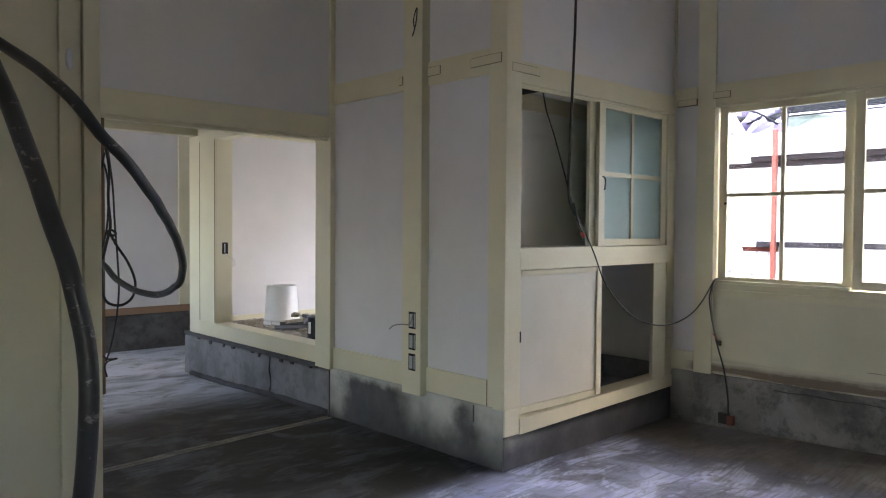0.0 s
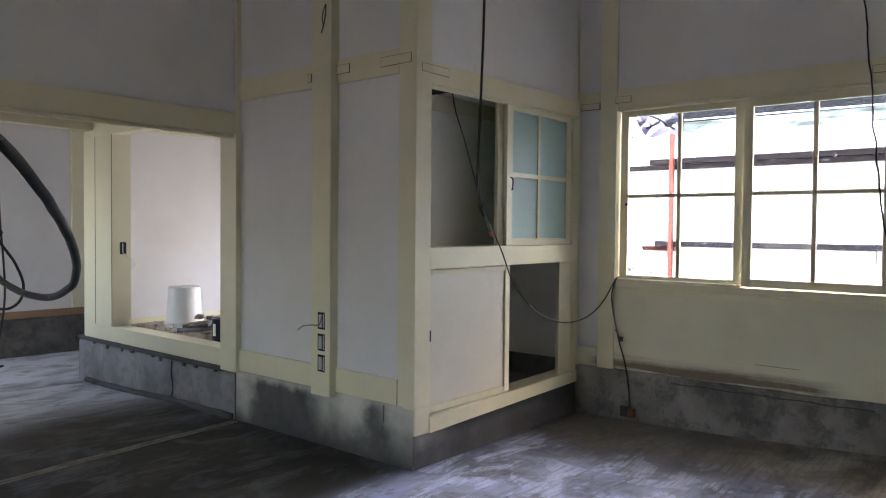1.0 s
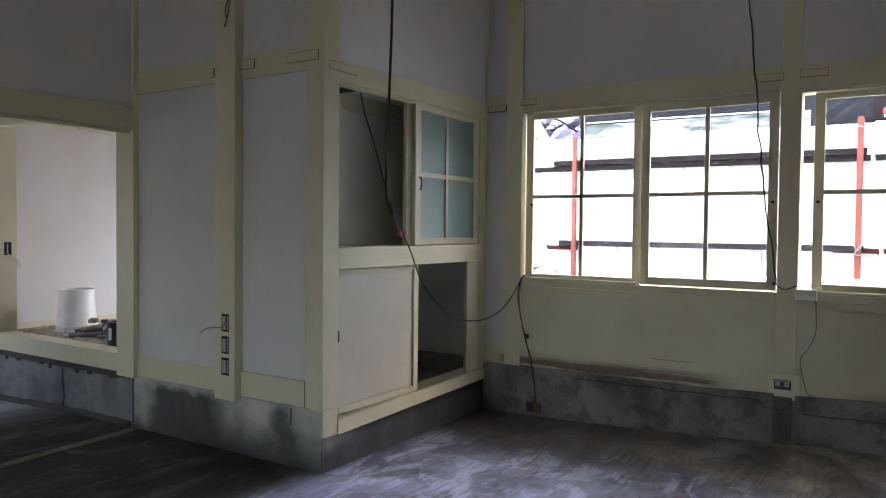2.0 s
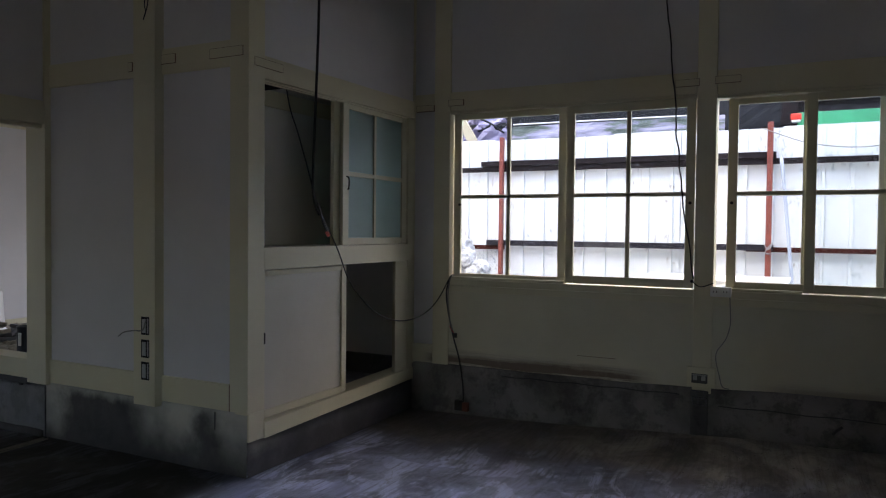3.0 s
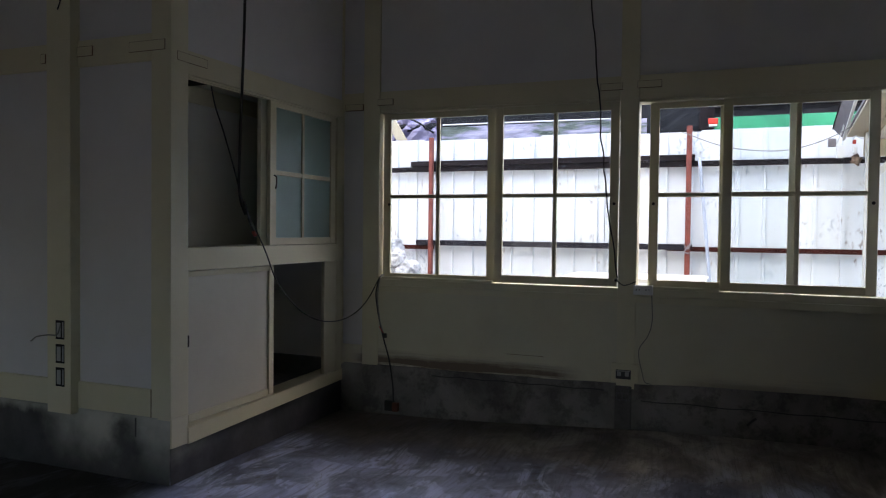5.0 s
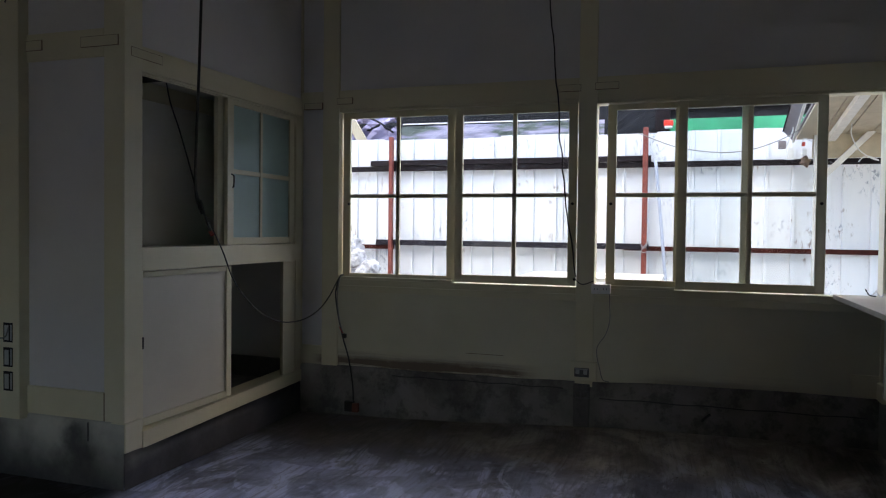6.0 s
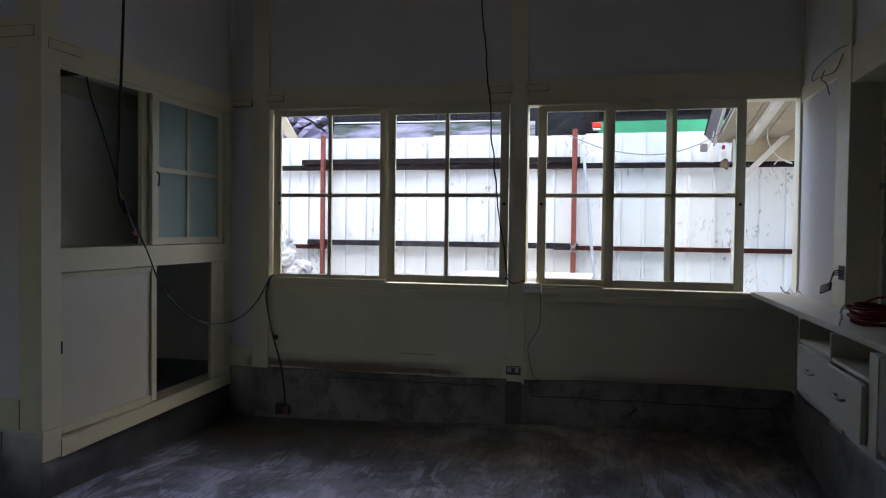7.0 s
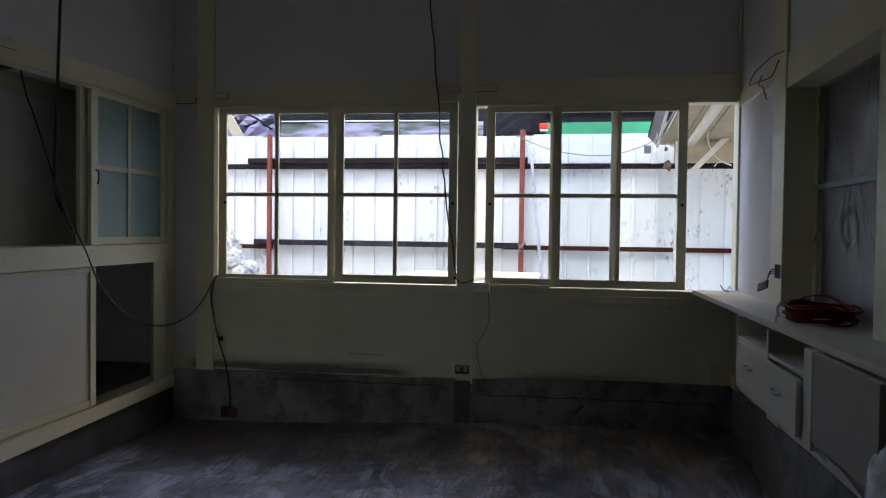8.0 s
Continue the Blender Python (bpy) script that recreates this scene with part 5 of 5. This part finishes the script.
    p2 = group_of("broken_socket", (5.30, 0.72, 0.36), "broken socket frame crusted with mortar", "socket")
    for z in (0.30, 0.348, 0.396):
        under(slab("frame", (5.298, 5.311, 0.672, 0.772, z, z + 0.009), SCORCHED, None, 0.002), p2)
    for y, z in ((0.676, 0.309), (0.730, 0.309), (0.768, 0.309), (0.690, 0.357), (0.742, 0.357)):
        under(slab("bar", (5.299, 5.310, y - 0.005, y + 0.005, z, z + 0.039), SCORCHED, None, 0.002), p2)


hanging_cables()

tagged(tube("socket_wire", [(XB - 0.058, 3.80, 0.90), (XB - 0.075, 3.81, 0.84), (XB - 0.09, 3.87, 0.835), (XB - 0.10, 3.95, 0.82), (XB - 0.10, 4.00, 0.79)], 0.004, GREY_WIRE, None, 6, 8), "stripped white wire sticking out of a box hole", "wire")
tagged(tube("post_wire", [(XB - 0.056, 3.80, 2.84), (XB - 0.075, 3.79, 2.90), (XB - 0.08, 3.75, 2.97), (XB - 0.07, 3.77, 2.88), (XB - 0.075, 3.80, 2.79)], 0.004, WIRE, None, 6, 8), "loose black wire end high on the post", "wire")
tagged(tube("switch_wire", [(3.44, 6.852, 1.23), (3.48, 6.83, 1.19), (3.52, 6.83, 1.17), (3.54, 6.83, 1.11), (3.51, 6.83, 1.10)], 0.004, WHITE_WIRE, None, 6, 8), "loose white wire below the switch hole", "wire")


def lathe(bm, prof, seg, m):
    rings = [[bm.verts.new(m @ Vector((r * math.cos(2 * math.pi * k / seg), r * math.sin(2 * math.pi * k / seg), z))) for k in range(seg)] for r, z in prof]
    for a, b in zip(rings, rings[1:]):
        for k in range(seg):
            bm.faces.new((a[k], a[(k + 1) % seg], b[(k + 1) % seg], b[k]))
    return rings


def bucket():
    g = group_of("bucket", (3.93, 6.6, 0.505), "white plastic paint bucket standing upside down", "bucket")
    bm = bmesh.new()
    m = Matrix.Translation((3.93, 6.6, 0.507))
    r = lathe(bm, [(0.175, 0.0), (0.185, 0.006), (0.185, 0.02), (0.176, 0.024), (0.176, 0.045), (0.182, 0.05), (0.182, 0.06), (0.172, 0.066), (0.150, 0.385), (0.146, 0.395), (0.134, 0.395), (0.132, 0.385), (0.02, 0.385)], 40, m)
    bm.faces.new(r[-1])
    under(part("body", bm, PLASTIC_WHITE, smooth=True), g)
    under(tube("handle", [(3.76, 6.50, 0.56), (3.72, 6.42, 0.53), (3.85, 6.36, 0.515), (4.02, 6.40, 0.53), (4.09, 6.52, 0.56)], 0.004, STEEL), g)


bucket()


def rubble():
    rnd = random.Random(7)
    bm = bmesh.new()
    for _ in range(260):
        x, y, s = rnd.uniform(3.52, 5.2), rnd.uniform(5.2, 7.1), rnd.uniform(0.006, 0.026)
        vs = bmesh.ops.create_icosphere(bm, subdivisions=1, radius=s, matrix=Matrix.Translation((x, y, 0.507 + s * 0.3)) @ Matrix.Rotation(rnd.random() * 6, 4, "Z") @ Matrix.Diagonal((1.6, 1, 0.6, 1)))["verts"]
        for v in vs:
            v.co += Vector((rnd.uniform(-1, 1), rnd.uniform(-1, 1), rnd.uniform(-1, 1))) * s * 0.25
    tagged(part("plaster_crumbs", bm, RUBBLE), "scattered plaster crumbs on the raised floor", "rubble", kind="stuff")
    tagged(tube("pipe_offcut", [(3.62, 6.20, 0.535), (4.1, 5.75, 0.545)], 0.022, plain("grey_pipe", (0.14, 0.14, 0.15), 0.5), None, 12, 1), "grey pipe offcut lying on the floor", "pipe", "pipe offcuts")
    tagged(tube("pipe_offcut", [(3.72, 6.28, 0.55), (4.3, 5.95, 0.56)], 0.022, plain("dark_pipe", (0.07, 0.07, 0.075), 0.5), None, 12, 1), "dark pipe offcut lying on the floor", "pipe", "pipe offcuts")
    can = group_of("paint_can", (3.65, 5.53, 0.505), "dark blue metal can with a white rim", "can")
    bm = bmesh.new()
    r = lathe(bm, [(0.02, 0.0), (0.085, 0.0), (0.087, 0.01), (0.085, 0.02), (0.085, 0.18), (0.088, 0.19), (0.085, 0.2), (0.075, 0.195), (0.02, 0.18)], 28, Matrix.Translation((3.65, 5.53, 0.506)))
    bm.faces.new(r[-1])
    under(part("body", bm, plain("dark_blue_tin", (0.02, 0.025, 0.04), 0.35, 0.3), smooth=True), can)
    under(slab("label_bar", (3.560, 3.568, 5.50, 5.53, 0.56, 0.66), PLASTIC_WHITE, None, 0.001), can)
    sc = plain("scrap_grey", (0.10, 0.10, 0.11), 0.6)
    for k in range(16):
        x, y = rnd.uniform(3.66, 4.2), rnd.uniform(5.68, 6.15)
        bm = bmesh.new()
        box(bm, -0.08, 0.08, -0.03, 0.03, 0, 0.03, 0.005)
        ob = part("scrap_piece", bm, sc if k % 2 else RUBBLE)
        ob.matrix_world = pose(x, y, 0.515 + 0.009 * k, rnd.uniform(-14, 14), rnd.uniform(-14, 14), rnd.uniform(0, 180))
        tagged(ob, "broken bit of building scrap in a small heap", "scrap", "scrap heap")
    bm = bmesh.new()
    box(bm, -0.30, 0.30, -0.20, 0.20, 0, 0.015, 0.003)
    ob = part("board_offcut", bm, PLASTIC_WHITE)
    ob.matrix_world = pose(4.32, 6.22, 0.66, -14, -18, 30)
    tagged(ob, "white board offcut propped on the scrap heap", "board")


rubble()


# ---- desk and drawers along the right wall ----
def desk():
    bm = bmesh.new()
    pts = [(XW - 0.012, -0.880), (1.6, -0.945), (1.6, YR - 0.004), (2.878, YR - 0.004), (2.878, YR + 0.014), (3.02, YR + 0.014), (3.02, YR - 0.14), (4.223, YR - 0.14), (4.223, YR + 0.014), (4.46, YR + 0.014), (4.46, YR - 0.004), (XW - 0.012, YR - 0.004)]
    lo = [bm.verts.new((x, y, 1.084)) for x, y in pts]
    hi = [bm.verts.new((x, y, 1.112)) for x, y in pts]
    bm.faces.new(lo[::-1])
    bm.faces.new(hi)
    for k in range(len(pts)):
        j = (k + 1) % len(pts)
        bm.faces.new((lo[k], lo[j], hi[j], hi[k]))
    top = group_of("worktop", (3.4, -1.0, 1.084), "long white painted worktop along the wall on board brackets", "worktop")
    under(part("top", bm, WHITE_PAINT), top)
    g = group_of("drawer_unit", (3.4, -1.0, 0.72), "white drawer unit hung under the worktop, one drawer ajar", "drawers")

    def put(n, dims, m=WHITE_PAINT, bev=0.003, parent=None):
        return under(slab(n, dims, m, None, bev), parent or g)
    yb, yf = YR + 0.02, -0.886
    put("side_panel", (3.965, 3.985, yb, yf, 0.72, 1.082))
    put("side_panel", (3.405, 3.425, yb, yf, 0.76, 1.082))
    put("side_panel", (2.822, 2.915, yb, yf, 0.72, 1.082))
    put("bottom", (2.915, 3.965, yb, yf, 0.72, 0.738))
    put("shelf", (3.425, 3.965, yb, yf - 0.004, 0.965, 0.982))
    put("shelf", (2.915, 3.405, yb, yf - 0.004, 0.965, 0.982))
    put("back", (2.915, 3.965, yb, yb + 0.008, 0.74, 1.08), WHITE_PAINT, 0)
    for x0, x1, out in ((3.43, 3.965, 0.004), (2.925, 3.40, 0.022)):
        d = put("drawer", (x0, x1, yf + out - 0.018, yf + out, 0.742, 0.958))
        c = (x0 + x1) / 2
        under(slab("drawer_box", (x0 + 0.01, x1 - 0.01, yb + 0.02, yf + out - 0.018, 0.75, 0.93), WHITE_PAINT, None, 0), g)
        h = tube("handle", [(c - 0.05, yf + out, 0.862), (c - 0.05, yf + out + 0.022, 0.862), (c + 0.05, yf + out + 0.022, 0.862), (c + 0.05, yf + out, 0.862)], 0.006, PLASTIC_GREY, None, 8, 6)
        h.parent = d
    # bracket panel with a cut lower edge
    bm = bmesh.new()
    prof = [(-0.90, 1.082), (-0.90, 0.74), (-0.99, 0.66), (-1.06, 0.57), (YR + 0.014, 0.455), (YR + 0.014, 1.082)]
    a = [bm.verts.new((2.790, y, z)) for y, z in prof]
    b = [bm.verts.new((2.818, y, z)) for y, z in prof]
    bm.faces.new(a)
    bm.faces.new(b[::-1])
    for k in range(len(prof)):
        j = (k + 1) % len(prof)
        bm.faces.new((a[k], a[j], b[j], b[k]))
    under(part("bracket", bm, WHITE_PAINT), top)
    under(slab("front_panel", (2.250, 2.819, -0.912, -0.888, 0.755, 1.082), DULL_BOARD, None, 0.003), top)
    bm = bmesh.new()
    prof = [(-0.93, 0.72), (-1.155, 0.72), (-1.155, 0.50)]
    p, q = ([bm.verts.new((x, y, z)) for y, z in prof] for x in (3.46, 3.48))
    bm.faces.new(p)
    bm.faces.new(q[::-1])
    for k in range(3):
        bm.faces.new((p[k], p[(k + 1) % 3], q[(k + 1) % 3], q[k]))
    under(part("bracket", bm, PLASTIC_WHITE), g)
    # red cable coil
    coil = group_of("cable_coil", (3.57, -1.14, 1.112), "coil of red electric cable lying on the worktop", "cable")
    rnd = random.Random(3)
    for k in range(14):
        r, z, dx, dy = 0.145 + rnd.uniform(-0.030, 0.008), 1.120 + 0.0050 * k, rnd.uniform(-0.018, 0.018), rnd.uniform(-0.006, 0.006)
        pts = []
        for j in range(17):
            t = 2 * math.pi * j / 16
            pts.append((3.54 + dx + 1.55 * r * math.cos(t), -1.140 + dy + 0.96 * r * math.sin(t), z + 0.006 * math.sin(3 * t + k)))
        under(tube("loop", pts, 0.0055, RED_CABLE, None, 7, 3), coil)
    under(tube("loop", [(3.74, -1.07, 1.15), (3.66, -1.10, 1.205), (3.52, -1.13, 1.236), (3.38, -1.17, 1.215), (3.31, -1.20, 1.16)], 0.0055, RED_CABLE), coil)
    for d in (0.0, 0.018):
        under(tube("tie", [(3.655 - d, -0.992, 1.118), (3.650 - d, -0.986, 1.16), (3.64 - d, -1.005, 1.192), (3.63 - d, -1.03, 1.19)], 0.004, WHITE_WIRE), coil)
    under(tube("loose_end", [(3.63, -0.99, 1.14), (3.54, -0.955, 1.128), (3.45, -0.928, 1.11), (3.43, -0.918, 1.05)], 0.004, plain("peach_tape", (0.5, 0.30, 0.22), 0.5)), coil)
    # loose wires by the window and the hanging socket
    tagged(tube("loose_wires", [(5.29, -1.10, 1.117), (5.26, -1.115, 1.145), (5.20, -1.10, 1.150), (5.17, -1.12, 1.118), (5.12, -1.135, 1.142), (5.10, -1.145, 1.118)], 0.004, WHITE_WIRE, None, 6, 8), "loose white wires on the worktop by the window", "wires")
    tagged(tube("loose_wires", [(5.29, -1.06, 1.152), (5.25, -1.075, 1.120), (5.18, -1.095, 1.118)], 0.004, WIRE, None, 6, 8), "loose black wire ends on the worktop", "wires")
    s = group_of("hanging_socket", (4.42, -1.12, 1.22), "grey socket plate hanging out of the wall on its wires", "socket")
    bm = bmesh.new()
    box(bm, -0.046, 0.046, -0.008, 0.005, -0.024, 0.024, 0.003)
    ob = part("plate", bm, PLASTIC_DARK)
    ob.matrix_world = pose(4.46, -1.125, 1.208, 20, 18, 20)
    under(ob, s)
    for k in range(3):
        under(tube("wire", [(4.30, YR + 0.012, 1.285 + 0.012 * k), (4.33, YR + 0.04, 1.285 + 0.01 * k), (4.40, -1.13, 1.24), (4.45, -1.125, 1.215)], 0.003, WIRE, None, 6, 6), s)
    tagged(tube("wall_wires", [(4.26, YR + 0.01, 2.50), (4.45, YR + 0.03, 2.51), (4.80, YR + 0.04, 2.49), (4.90, YR + 0.04, 2.44), (4.7, YR + 0.04, 2.42), (4.45, YR + 0.03, 2.40), (4.3, YR + 0.03, 2.46)], 0.0035, WIRE, None, 6, 8), "loop of thin wire sticking out above the rail", "wire")
    tagged(tube("wall_wires", [(4.62, YR + 0.04, 2.44), (4.68, YR + 0.04, 2.40), (4.58, YR + 0.04, 2.36), (4.50, YR + 0.04, 2.28)], 0.0035, WIRE, None, 6, 8), "thin wire end hanging from the rail", "wire")


desk()


def dust_sheet():
    """Clear film taped over the boarded window, gathered at the tape."""
    g = group_of("dust_sheet", (3.6, YR - 0.08, 1.1), "wrinkled clear plastic dust sheet taped over a boarded window", "plastic sheet")
    x0, x1, z0, z1, zt = 3.022, 4.176, 1.113, 2.288, 1.752

    def fn(u, v):
        x, z = x0 + (x1 - x0) * v, z0 + (z1 - z0) * u
        d = abs(z - zt)
        up = 1 if z > zt else 5
        spread = (x - 3.72) / (0.22 + d * 1.5)
        ridge = 1 - abs(noise.noise(Vector((spread * 5.5, up, d * 0.9))))
        ridge2 = 1 - abs(noise.noise(Vector((spread * 11 + 3, up + 2, d * 1.5))))
        w = 0.011 * min(1, 0.25 + d * 3) * ridge ** 6 + 0.007 * ridge2 ** 8 + 0.006 * noise.noise(Vector((x * 5, z * 5, 4)))
        return (x, YR - 0.150 + w, z)
    bm = sheet_mesh(90, 260, fn)
    under(part("film", bm, FILM, smooth=True), g)
    under(slab("tape", (x0, x1, YR - 0.128, YR - 0.122, zt - 0.014, zt + 0.014), plain("green_tape", (0.13, 0.24, 0.22), 0.5), None, 0), g)
    bm = bmesh.new()
    ring = [[bm.verts.new((3.77 + r * math.cos(k * math.pi / 20), YR - 0.164 + d, 1.535 + 1.05 * r * math.sin(k * math.pi / 20))) for k in range(40)] for r, d in ((0.066, 0.0), (0.074, 0.008), (0.094, 0.008), (0.102, 0.0))]
    for a, b in zip(ring, ring[1:]):
        for k in range(40):
            bm.faces.new((a[k], a[(k + 1) % 40], b[(k + 1) % 40], b[k]))
    under(part("round_patch", bm, plain("brown_patch", (0.035, 0.026, 0.020), 0.8), smooth=True), g)


dust_sheet()


def white_sack_inside():
    bm = bmesh.new()
    bmesh.ops.create_icosphere(bm, subdivisions=4, radius=1)
    for v in bm.verts:
        c = v.co.copy()
        v.co = Vector((c.x * 0.16, c.y * 0.15, max(c.z, -0.8) * 0.30)) * (1 + 0.10 * noise.noise(c * 2.2) + 0.04 * noise.noise(c * 7))
    ob = part("white_bag", bm, SACK, smooth=True)
    ob.location = (2.22, -1.0, 0.69)
    tagged(ob, "white plastic bag standing under the worktop", "bag")
    st = group_of("bag_stand", (2.22, -1.0, 0.05), "low wooden box under a bag", "box")
    under(slab("body", (2.06, 2.38, -1.15, -0.86, 0.02, 0.45), DARK_WOOD, None, 0.006), st)


white_sack_inside()
